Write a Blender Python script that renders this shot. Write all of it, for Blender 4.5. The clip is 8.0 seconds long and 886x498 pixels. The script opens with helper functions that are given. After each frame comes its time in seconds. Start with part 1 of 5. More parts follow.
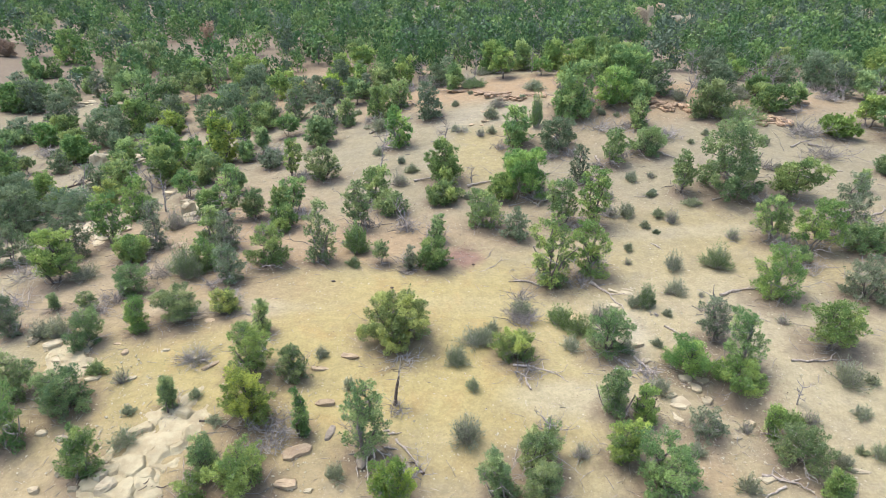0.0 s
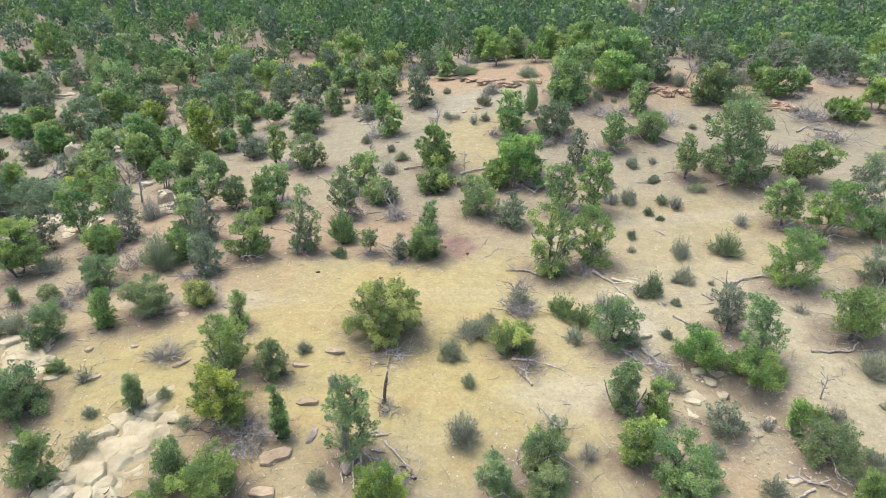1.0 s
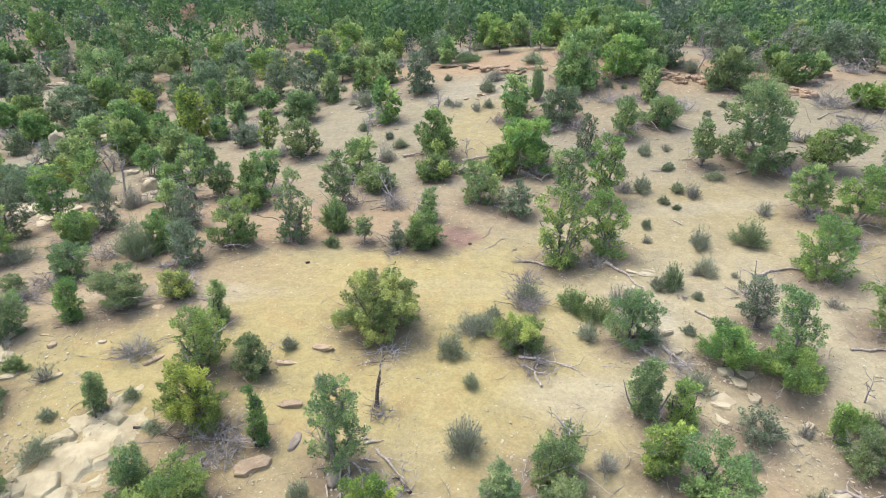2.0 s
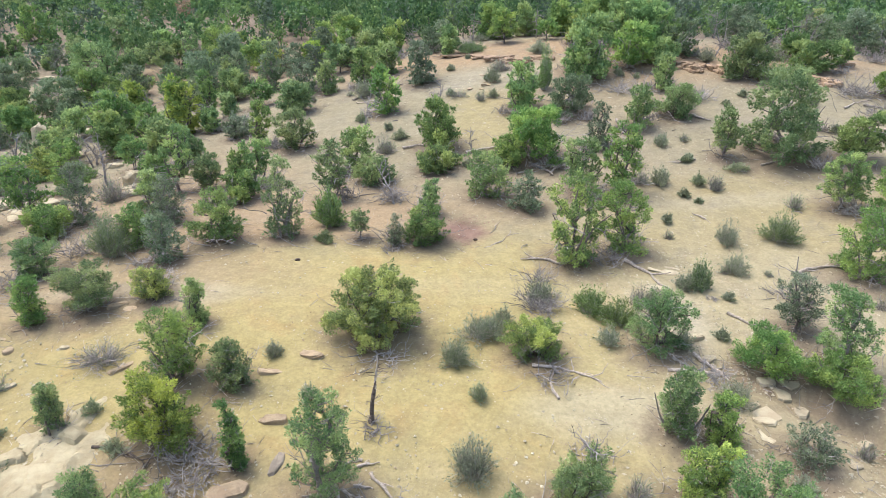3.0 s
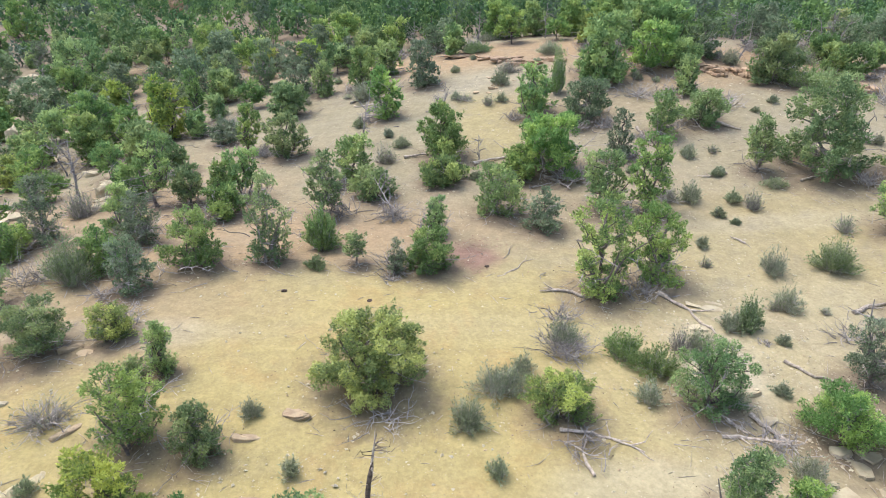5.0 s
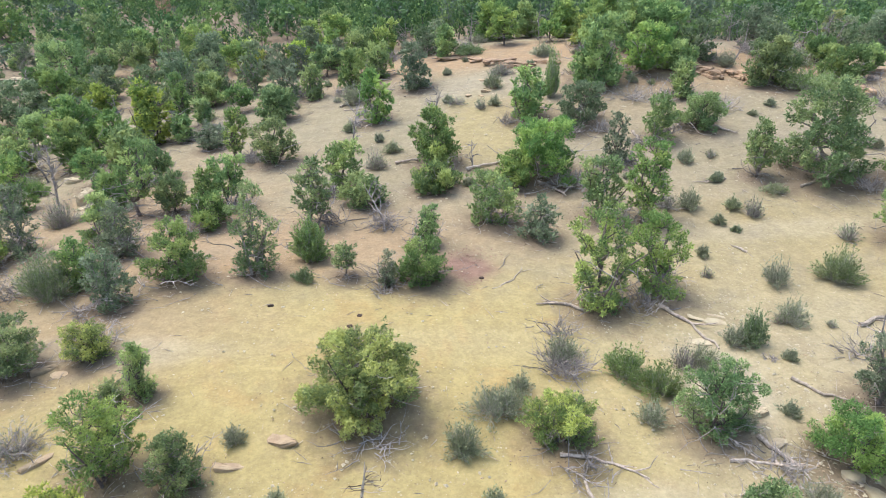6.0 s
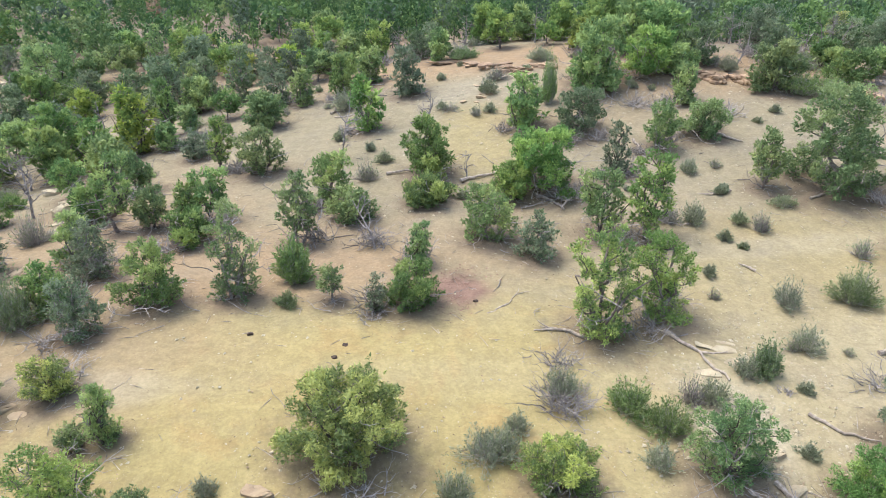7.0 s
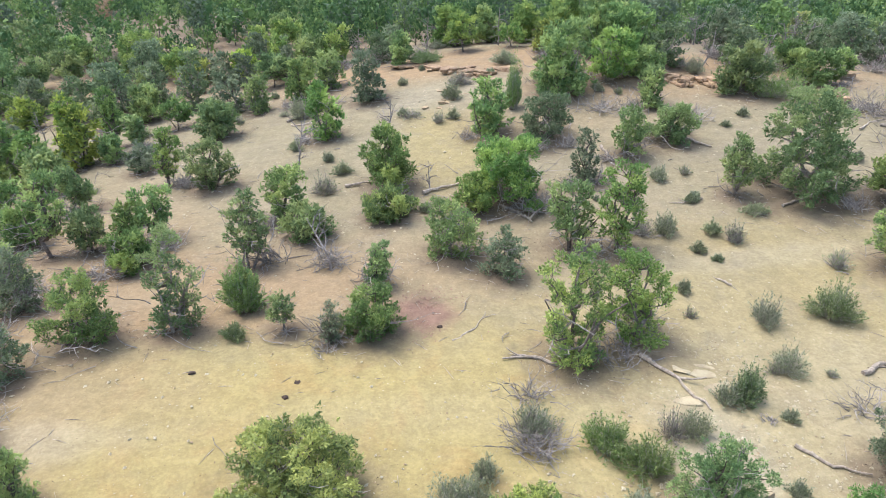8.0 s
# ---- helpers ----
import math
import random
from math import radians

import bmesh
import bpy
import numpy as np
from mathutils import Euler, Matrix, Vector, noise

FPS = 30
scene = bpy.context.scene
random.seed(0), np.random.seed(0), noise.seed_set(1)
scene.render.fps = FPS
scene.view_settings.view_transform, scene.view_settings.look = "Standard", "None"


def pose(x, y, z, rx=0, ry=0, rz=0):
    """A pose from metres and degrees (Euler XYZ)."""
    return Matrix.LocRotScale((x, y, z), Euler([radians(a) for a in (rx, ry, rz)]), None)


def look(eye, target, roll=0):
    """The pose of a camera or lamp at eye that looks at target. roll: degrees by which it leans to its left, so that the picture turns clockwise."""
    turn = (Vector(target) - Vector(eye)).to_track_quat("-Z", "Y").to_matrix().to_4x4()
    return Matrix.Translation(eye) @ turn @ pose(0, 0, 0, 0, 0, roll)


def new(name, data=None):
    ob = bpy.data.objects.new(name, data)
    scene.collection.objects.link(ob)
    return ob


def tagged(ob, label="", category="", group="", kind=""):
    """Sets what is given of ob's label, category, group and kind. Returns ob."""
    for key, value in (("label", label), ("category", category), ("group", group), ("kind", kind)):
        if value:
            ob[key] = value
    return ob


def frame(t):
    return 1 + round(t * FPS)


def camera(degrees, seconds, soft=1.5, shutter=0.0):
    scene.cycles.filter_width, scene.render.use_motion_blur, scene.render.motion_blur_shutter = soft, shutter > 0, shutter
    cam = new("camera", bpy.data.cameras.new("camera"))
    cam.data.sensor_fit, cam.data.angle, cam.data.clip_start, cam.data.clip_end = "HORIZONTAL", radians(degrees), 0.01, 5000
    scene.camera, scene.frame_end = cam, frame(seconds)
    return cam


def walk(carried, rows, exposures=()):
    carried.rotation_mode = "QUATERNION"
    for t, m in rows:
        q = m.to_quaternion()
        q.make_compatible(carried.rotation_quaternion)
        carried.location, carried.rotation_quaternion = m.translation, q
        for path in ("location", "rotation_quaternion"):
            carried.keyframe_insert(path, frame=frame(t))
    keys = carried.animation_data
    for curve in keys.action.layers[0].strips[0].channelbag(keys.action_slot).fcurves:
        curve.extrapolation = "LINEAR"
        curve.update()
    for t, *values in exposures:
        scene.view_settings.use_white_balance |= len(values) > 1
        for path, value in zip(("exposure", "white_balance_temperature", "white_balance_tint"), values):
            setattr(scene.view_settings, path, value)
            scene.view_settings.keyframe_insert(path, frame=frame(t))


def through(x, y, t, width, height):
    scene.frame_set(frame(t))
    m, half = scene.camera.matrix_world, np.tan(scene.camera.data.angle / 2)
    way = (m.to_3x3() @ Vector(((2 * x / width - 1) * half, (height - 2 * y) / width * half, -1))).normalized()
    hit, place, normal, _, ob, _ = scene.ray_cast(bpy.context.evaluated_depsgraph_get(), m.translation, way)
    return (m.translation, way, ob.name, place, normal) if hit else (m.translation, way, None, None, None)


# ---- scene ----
cam = camera(69.2, 8.0, soft=0.6)
PATH = [
    (0, (-0.096, -0.414, 14.121), (-0.09, 1.415, 13.312), -0.0),
    (0.5, (-0.119, 0.309, 13.496), (-0.089, 2.137, 12.685), -0.1),
    (1, (-0.089, 1.187, 12.839), (-0.059, 3.015, 12.028), -0.1),
    (1.5, (-0.013, 2.085, 12.175), (0.015, 3.913, 11.362), -0.0),
    (3, (-0.072, 5.132, 10.383), (-0.049, 6.961, 9.575), 0.0),
    (3.5, (-0.18, 6.136, 10.056), (-0.158, 7.965, 9.247), 0.1),
    (4, (-0.275, 7.051, 10.019), (-0.255, 8.88, 9.21), 0.2),
    (4.5, (-0.337, 7.814, 10.051), (-0.317, 9.642, 9.241), 0.3),
    (6, (-0.355, 9.232, 10.088), (-0.303, 11.06, 9.279), 0.4),
    (6.5, (-0.245, 9.857, 10.149), (-0.188, 11.685, 9.339), 0.3),
    (7, (-0.133, 10.679, 10.228), (-0.073, 12.507, 9.417), 0.3),
    (7.5, (-0.017, 11.536, 10.259), (0.045, 13.363, 9.449), 0.3),
    (8, (0.211, 12.228, 10.271), (0.365, 14.05, 9.461), 0.2),
]
walk(cam, [(t, look(eye, target, roll)) for t, eye, target, roll in PATH])


# ---------------------------------------------------------------- world, sun, exposure
world = bpy.data.worlds.new("sky")
scene.world = world
world.use_nodes = True
wn = world.node_tree.nodes
sky = wn.new("ShaderNodeTexSky")
sky.sky_type = "NISHITA"
sky.sun_disc = False
sky.sun_elevation = radians(67)
sky.sun_rotation = radians(-66)
sky.dust_density = 3.0
world.node_tree.links.new(sky.outputs["Color"], wn["Background"].inputs["Color"])
wn["Background"].inputs["Strength"].default_value = 0.15

sun = new("sun", bpy.data.lights.new("sun", "SUN"))
sun.data.energy = 0.9
sun.data.angle = radians(30)
sun.data.color = (1.0, 0.97, 0.91)
sun.matrix_world = look((-9, 4, 24), (0, 0, 0))
scene.view_settings.exposure = 1.52


# ---------------------------------------------------------------- materials
def material(name, rough=0.9):
    m = bpy.data.materials.new(name)
    m.use_nodes = True
    nt = m.node_tree
    b = nt.nodes["Principled BSDF"]
    b.inputs["Roughness"].default_value = rough
    b.inputs["Specular IOR Level"].default_value = 0.2
    return m, nt, b


def noise_node(nt, scale, detail=4.0, rough=0.6, distort=0.0):
    tc = nt.nodes.new("ShaderNodeNewGeometry")
    n = nt.nodes.new("ShaderNodeTexNoise")
    n.inputs["Scale"].default_value = scale
    n.inputs["Detail"].default_value = detail
    n.inputs["Roughness"].default_value = rough
    n.inputs["Distortion"].default_value = distort
    nt.links.new(tc.outputs["Position"], n.inputs["Vector"])
    return n.outputs["Fac"]


def ramp(nt, fac, lo, hi, a=0.0, b=1.0):
    r = nt.nodes.new("ShaderNodeMapRange")
    r.interpolation_type = "SMOOTHSTEP"
    r.inputs["From Min"].default_value = lo
    r.inputs["From Max"].default_value = hi
    r.inputs["To Min"].default_value = a
    r.inputs["To Max"].default_value = b
    nt.links.new(fac, r.inputs["Value"])
    return r.outputs["Result"]


def blend(nt, fac, a, b, mode="MIX"):
    x = nt.nodes.new("ShaderNodeMix")
    x.data_type = "RGBA"
    x.blend_type = mode
    for socket, value in ((x.inputs["Factor"], fac), (x.inputs["A"], a), (x.inputs["B"], b)):
        if isinstance(value, tuple):
            socket.default_value = (*value, 1.0)
        elif isinstance(value, (int, float)):
            socket.default_value = value
        else:
            nt.links.new(value, socket)
    return x.outputs["Result"]


def calc(nt, op, a, b=0.0):
    x = nt.nodes.new("ShaderNodeMath")
    x.operation = op
    for socket, value in zip(x.inputs, (a, b)):
        if isinstance(value, (int, float)):
            socket.default_value = value
        else:
            nt.links.new(value, socket)
    return x.outputs["Value"]


def bump(nt, b, height, strength, distance):
    n = nt.nodes.new("ShaderNodeBump")
    n.inputs["Strength"].default_value = strength
    n.inputs["Distance"].default_value = distance
    nt.links.new(height, n.inputs["Height"])
    nt.links.new(n.outputs["Normal"], b.inputs["Normal"])


def zone(nt, x, y, rx, ry, soft=0.5, ragged=0.8):
    """1 inside an uneven patch of ground round (x, y), 0 outside."""
    geo = nt.nodes.new("ShaderNodeNewGeometry")
    sep = nt.nodes.new("ShaderNodeSeparateXYZ")
    nt.links.new(geo.outputs["Position"], sep.inputs["Vector"])
    dx = calc(nt, "DIVIDE", calc(nt, "SUBTRACT", sep.outputs["X"], x), rx)
    dy = calc(nt, "DIVIDE", calc(nt, "SUBTRACT", sep.outputs["Y"], y), ry)
    d = calc(nt, "SQRT", calc(nt, "ADD", calc(nt, "MULTIPLY", dx, dx), calc(nt, "MULTIPLY", dy, dy)))
    d = calc(nt, "ADD", d, calc(nt, "MULTIPLY", calc(nt, "SUBTRACT", noise_node(nt, 0.55, 5.0), 0.5), ragged))
    return ramp(nt, d, 1.0 - soft, 1.0 + soft, 1.0, 0.0)


def sand_material():
    m, nt, b = material("sandy_ground", 0.95)
    b.inputs["Specular IOR Level"].default_value = 0.1
    c = blend(nt, ramp(nt, noise_node(nt, 0.16, 5.0), 0.38, 0.62), SAND_PALE, SAND_BUFF)
    upslope = nt.nodes.new("ShaderNodeSeparateXYZ")
    nt.links.new(nt.nodes.new("ShaderNodeNewGeometry").outputs["Position"], upslope.inputs["Vector"])
    greyer = ramp(nt, calc(nt, "ADD", upslope.outputs["Y"], calc(nt, "MULTIPLY", noise_node(nt, 0.12, 4.0), 14.0)), 32.0, 46.0, 0.0, 0.75)
    c = blend(nt, greyer, c, SAND_UPPER)
    crust = ramp(nt, noise_node(nt, 0.33, 7.0, 0.68), 0.46, 0.66)
    c = blend(nt, calc(nt, "MULTIPLY", crust, 0.5), c, SOIL_GREY)
    yellow = zone(nt, -2.5, 22.5, 12.5, 7.0)
    c = blend(nt, calc(nt, "MULTIPLY", yellow, 0.85), c, SAND_YELLOW)
    for x, y, rx, ry, k in ((11.0, 19.0, 9.0, 6.0, 0.25), (14.0, 30.0, 8.0, 4.5, 0.35), (3.0, 44.0, 2.5, 5.0, 0.5), (-10.0, 17.0, 6.0, 4.0, 0.5)):
        c = blend(nt, calc(nt, "MULTIPLY", zone(nt, x, y, rx, ry), k), c, SAND_YELLOW)
    streak = ramp(nt, noise_node(nt, 0.5, 6.0, 0.65, 0.6), 0.5, 0.68)
    c = blend(nt, calc(nt, "MULTIPLY", streak, calc(nt, "MULTIPLY", yellow, 0.6)), c, SAND_ORANGE)
    for x, y, rx, ry, k in ((-5.0, 32.0, 7.5, 3.2, 0.85), (-13.0, 26.0, 7.0, 3.5, 0.7), (-9.0, 15.0, 7.0, 2.6, 0.5), (6.0, 35.0, 6.0, 4.0, 0.25),
                            (9.0, 18.0, 3.0, 2.5, 0.25), (-13.0, 38.0, 7.0, 7.0, 0.4), (10.0, 47.0, 6.0, 4.0, 0.4)):
        c = blend(nt, calc(nt, "MULTIPLY", zone(nt, x, y, rx, ry), k), c, SOIL_PINK)
    for x, y, rx, ry, k in ((4.0, 57.5, 12.0, 3.5, 0.8), (20.0, 52.0, 12.0, 4.5, 0.75), (-16.0, 74.0, 16.0, 12.0, 0.6), (8.8, 15.6, 0.7, 0.9, 0.5), (-7.5, 29.5, 4.0, 0.8, 0.5), (-14.0, 34.0, 7.0, 5.0, 0.45), (-4.0, 31.5, 4.0, 1.6, 0.4)):
        c = blend(nt, calc(nt, "MULTIPLY", zone(nt, x, y, rx, ry), k), c, SOIL_ORANGE)
    c = blend(nt, calc(nt, "MULTIPLY", zone(nt, 1.1, 29.8, 0.85, 1.2, 0.5, 2.0), 0.8), c, SOIL_RED)
    for x, y, rx, ry, k in ((-9.5, 24.6, 3.5, 0.7, 0.35), (13.5, 32.0, 5.0, 0.7, 0.25), (4.5, 19.0, 2.2, 1.0, 0.4), (3.0, 25.2, 6.0, 0.9, 0.12), (3.5, 51.0, 4.0, 2.0, 0.3), (7.6, 23.2, 1.2, 1.8, 0.6), (10.5, 22.0, 6.0, 6.0, 0.3)):
        c = blend(nt, calc(nt, "MULTIPLY", zone(nt, x, y, rx, ry), k), c, SAND_WHITE)
    damp = ramp(nt, noise_node(nt, 0.9, 6.0, 0.7), 0.48, 0.72)
    c = blend(nt, calc(nt, "MULTIPLY", damp, ramp(nt, yellow, 0.0, 1.0, 0.45, 0.18)), c, SOIL_GREY)
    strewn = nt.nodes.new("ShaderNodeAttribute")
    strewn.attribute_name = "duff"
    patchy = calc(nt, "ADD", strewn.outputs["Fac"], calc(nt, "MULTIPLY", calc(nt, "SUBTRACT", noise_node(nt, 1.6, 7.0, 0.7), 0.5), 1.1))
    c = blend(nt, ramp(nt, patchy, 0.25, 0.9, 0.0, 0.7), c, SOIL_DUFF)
    scuffed = ramp(nt, noise_node(nt, 2.4, 5.0, 0.7, 0.4), 0.36, 0.66, 0.9, 1.09)
    c = blend(nt, 1.0, c, scuffed, "MULTIPLY")
    fine = ramp(nt, noise_node(nt, 9.0, 6.0, 0.75), 0.3, 0.75, 0.86, 1.13)
    c = blend(nt, 1.0, c, fine, "MULTIPLY")
    speck = ramp(nt, noise_node(nt, 26.0, 2.0, 0.5), 0.66, 0.72)
    c = blend(nt, calc(nt, "MULTIPLY", speck, 0.45), c, SAND_WHITE)
    dark = ramp(nt, noise_node(nt, 17.0, 2.0, 0.5), 0.69, 0.74)
    c = blend(nt, calc(nt, "MULTIPLY", dark, 0.5), c, SOIL_DARK)
    nt.links.new(c, b.inputs["Base Color"])
    bump(nt, b, calc(nt, "ADD", noise_node(nt, 5.0, 8.0, 0.7), calc(nt, "MULTIPLY", noise_node(nt, 34.0, 3.0), 0.2)), 0.5, 0.06)
    return m


def mottled(name, a, c, scale=6.0, rough=0.9, grain=40.0, depth=0.02, varied=0.35):
    """A surface of two tones, with each object and each loose piece a little lighter or darker."""
    m, nt, b = material(name, rough)
    col = blend(nt, ramp(nt, noise_node(nt, scale, 6.0, 0.65), 0.35, 0.65), a, c)
    info = nt.nodes.new("ShaderNodeObjectInfo")
    geo = nt.nodes.new("ShaderNodeNewGeometry")
    r = calc(nt, "ADD", calc(nt, "MULTIPLY", info.outputs["Random"], 0.5), calc(nt, "MULTIPLY", geo.outputs["Random Per Island"], 0.5))
    col = blend(nt, 1.0, col, ramp(nt, r, 0.0, 1.0, 1.0 - varied, 1.0 + varied), "MULTIPLY")
    nt.links.new(col, b.inputs["Base Color"])
    bump(nt, b, noise_node(nt, grain, 5.0, 0.7), 0.6, depth)
    return m


def leaf_material(name, dark, light, tip, through=0.42):
    """Foliage: each leaf its own tone, each tree its own hue, some light let through."""
    m, nt, b = material(name, 0.7)
    geo = nt.nodes.new("ShaderNodeNewGeometry")
    info = nt.nodes.new("ShaderNodeObjectInfo")
    c = blend(nt, geo.outputs["Random Per Island"], dark, light)
    age = nt.nodes.new("ShaderNodeAttribute")
    age.attribute_name = "tone"
    c = blend(nt, ramp(nt, age.outputs["Fac"], 0.3, 0.95, 0.0, 0.9), c, tip)
    hs = nt.nodes.new("ShaderNodeHueSaturation")
    nt.links.new(ramp(nt, info.outputs["Random"], 0.0, 1.0, 0.485, 0.512), hs.inputs["Hue"])
    nt.links.new(ramp(nt, calc(nt, "FRACT", calc(nt, "MULTIPLY", info.outputs["Random"], 7.3)), 0.0, 1.0, 0.9, 1.18), hs.inputs["Value"])
    nt.links.new(ramp(nt, calc(nt, "FRACT", calc(nt, "MULTIPLY", info.outputs["Random"], 3.7)), 0.0, 1.0, 0.84, 1.06), hs.inputs["Saturation"])
    nt.links.new(c, hs.inputs["Color"])
    nt.links.new(hs.outputs["Color"], b.inputs["Base Color"])
    tr = nt.nodes.new("ShaderNodeBsdfTranslucent")
    nt.links.new(hs.outputs["Color"], tr.inputs["Color"])
    mix = nt.nodes.new("ShaderNodeMixShader")
    mix.inputs["Fac"].default_value = through
    nt.links.new(b.outputs["BSDF"], mix.inputs[1])
    nt.links.new(tr.outputs["BSDF"], mix.inputs[2])
    nt.links.new(mix.outputs["Shader"], nt.nodes["Material Output"].inputs["Surface"])
    return m


SAND_PALE = (0.274, 0.238, 0.152)
SAND_UPPER = (0.238, 0.21, 0.139)
SAND_BUFF = (0.249, 0.207, 0.124)
SAND_YELLOW = (0.318, 0.262, 0.112)
SAND_ORANGE = (0.31, 0.222, 0.097)
SAND_WHITE = (0.362, 0.329, 0.247)
SOIL_PINK = (0.27, 0.208, 0.13)
SOIL_ORANGE = (0.295, 0.205, 0.121)
SOIL_RED = (0.198, 0.117, 0.099)
SOIL_GREY = (0.218, 0.190, 0.141)
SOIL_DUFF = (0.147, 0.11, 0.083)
SOIL_DARK = (0.106, 0.080, 0.063)

SAND = sand_material()
LEAF_GREEN = leaf_material("juniper_foliage", (0.094, 0.165, 0.058), (0.192, 0.302, 0.106), (0.355, 0.455, 0.148))
LEAF_YELLOW = leaf_material("yellowish_foliage", (0.095, 0.158, 0.05), (0.21, 0.30, 0.086), (0.46, 0.53, 0.12))
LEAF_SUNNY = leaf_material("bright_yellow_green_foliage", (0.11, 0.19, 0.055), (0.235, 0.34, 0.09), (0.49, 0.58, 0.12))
LEAF_GREY = leaf_material("grey_green_foliage", (0.0858, 0.128, 0.0678), (0.182, 0.244, 0.133), (0.248, 0.3, 0.181))
LEAF_BRIGHT = leaf_material("bright_foliage", (0.11, 0.2, 0.03), (0.21, 0.33, 0.05), (0.28, 0.4, 0.07))
LEAF_RUST = leaf_material("rusty_foliage", (0.22, 0.14, 0.09), (0.37, 0.245, 0.165), (0.42, 0.29, 0.205))
LEAF_SAGE = leaf_material("sage_foliage", (0.155, 0.19, 0.108), (0.265, 0.305, 0.18), (0.34, 0.365, 0.23))
LEAF_SHRUB = leaf_material("shrub_foliage", (0.115, 0.185, 0.068), (0.205, 0.295, 0.108), (0.28, 0.355, 0.145))
LEAF_WOODS = leaf_material("woods_foliage", (0.042, 0.088, 0.038), (0.078, 0.142, 0.056), (0.155, 0.24, 0.082), 0.2)
LEAF_WOODS_GREY = leaf_material("grey_woods_foliage", (0.056, 0.09, 0.054), (0.092, 0.138, 0.084), (0.145, 0.19, 0.118), 0.2)
LEAF_WOODS_LIGHT = leaf_material("light_woods_foliage", (0.062, 0.115, 0.042), (0.112, 0.185, 0.064), (0.2, 0.285, 0.09), 0.2)
BARK = mottled("bark", (0.085, 0.07, 0.06), (0.18, 0.15, 0.135), 14.0)
BARK_GREY = mottled("grey_bark", (0.15, 0.13, 0.115), (0.28, 0.25, 0.225), 14.0)
DEADWOOD = mottled("weathered_wood", (0.23, 0.195, 0.163), (0.42, 0.365, 0.305), 9.0)
TWIG = mottled("dry_twigs", (0.205, 0.185, 0.17), (0.355, 0.325, 0.30), 9.0)
GREYWOOD = mottled("grey_dead_wood", (0.165, 0.147, 0.137), (0.30, 0.272, 0.255), 9.0)
SAGE_STEM = mottled("sage_stems", (0.27, 0.26, 0.22), (0.42, 0.40, 0.345), 9.0)
CHAR = mottled("dark_wood", (0.06, 0.048, 0.042), (0.15, 0.12, 0.10), 9.0)
ROCK_PALE = mottled("pale_sandstone", (0.43, 0.375, 0.255), (0.33, 0.275, 0.185), 2.2, 0.9, 18.0, 0.06, 0.18)
BEDROCK = mottled("bare_bedrock", (0.42, 0.365, 0.235), (0.32, 0.268, 0.165), 1.6, 0.9, 14.0, 0.08, 0.1)
ROCK_BROWN = mottled("brown_sandstone", (0.375, 0.292, 0.188), (0.27, 0.202, 0.133), 2.8, 0.9, 18.0, 0.05, 0.25)
ROCK_GREY = mottled("grey_sandstone", (0.31, 0.26, 0.195), (0.21, 0.175, 0.135), 2.8, 0.9, 18.0, 0.05, 0.25)
ROCK_RED = mottled("red_sandstone", (0.33, 0.24, 0.155), (0.235, 0.16, 0.105), 2.8, 0.9, 18.0, 0.05, 0.25)
CHIP = mottled("pale_stone_chips", (0.50, 0.45, 0.33), (0.40, 0.345, 0.24), 3.0, 0.9, 18.0, 0.002, 0.22)
CHIP_BROWN = mottled("brown_stone_chips", (0.36, 0.28, 0.18), (0.26, 0.195, 0.13), 3.0, 0.9, 18.0, 0.002, 0.25)
CHIP_RED = mottled("reddish_stone_chips", (0.34, 0.22, 0.17), (0.24, 0.145, 0.115), 3.0, 0.9, 18.0, 0.002, 0.25)
LITTER = mottled("needle_litter", (0.15, 0.11, 0.085), (0.24, 0.185, 0.14), 3.0, 0.95, 40.0, 0.01, 0.4)
DARK = mottled("dark_lumps", (0.05, 0.035, 0.028), (0.10, 0.075, 0.06), 20.0)


# ---------------------------------------------------------------- mesh helpers
def tri_mesh(name, v, f, mat, tone=None, flat=True):
    v = np.asarray(v, dtype=np.float32)
    f = np.asarray(f, dtype=np.int32)
    me = bpy.data.meshes.new(name)
    me.vertices.add(len(v))
    me.vertices.foreach_set("co", v.ravel())
    me.loops.add(f.size)
    me.loops.foreach_set("vertex_index", f.ravel())
    me.polygons.add(len(f))
    me.polygons.foreach_set("loop_start", np.arange(0, f.size, f.shape[1], dtype=np.int32))
    me.update(calc_edges=True)
    if flat:
        me.shade_flat()
    if tone is not None:
        me.attributes.new("tone", "FLOAT", "POINT").data.foreach_set("value", np.asarray(tone, dtype=np.float32))
    me.materials.append(mat)
    return me


def part(name, v, f, mat, parent=None, label="", tone=None):
    ob = new(name, tri_mesh(name, v, f, mat, tone))
    ob.parent = parent
    return tagged(ob, label)


class Bag:
    """Collects pieces of triangle mesh, and rods that are made into tubes all at once."""

    def __init__(self):
        self.v, self.f, self.n, self.rods = [], [], 0, {}

    def add(self, v, f):
        self.v.append(v)
        self.f.append(f + self.n)
        self.n += len(v)

    def rod(self, p, r, sides=5):
        self.rods.setdefault((len(p), sides), []).append((np.asarray(p, float), np.asarray(r, float)))

    def out(self):
        for (k, sides), made in self.rods.items():
            v, f = tube(np.array([p for p, r in made]), np.array([r for p, r in made]), sides)
            self.add(v, f)
        self.rods = {}
        return np.concatenate(self.v), np.concatenate(self.f)


def unit(a):
    return a / np.maximum(np.linalg.norm(a, axis=-1, keepdims=True), 1e-9)


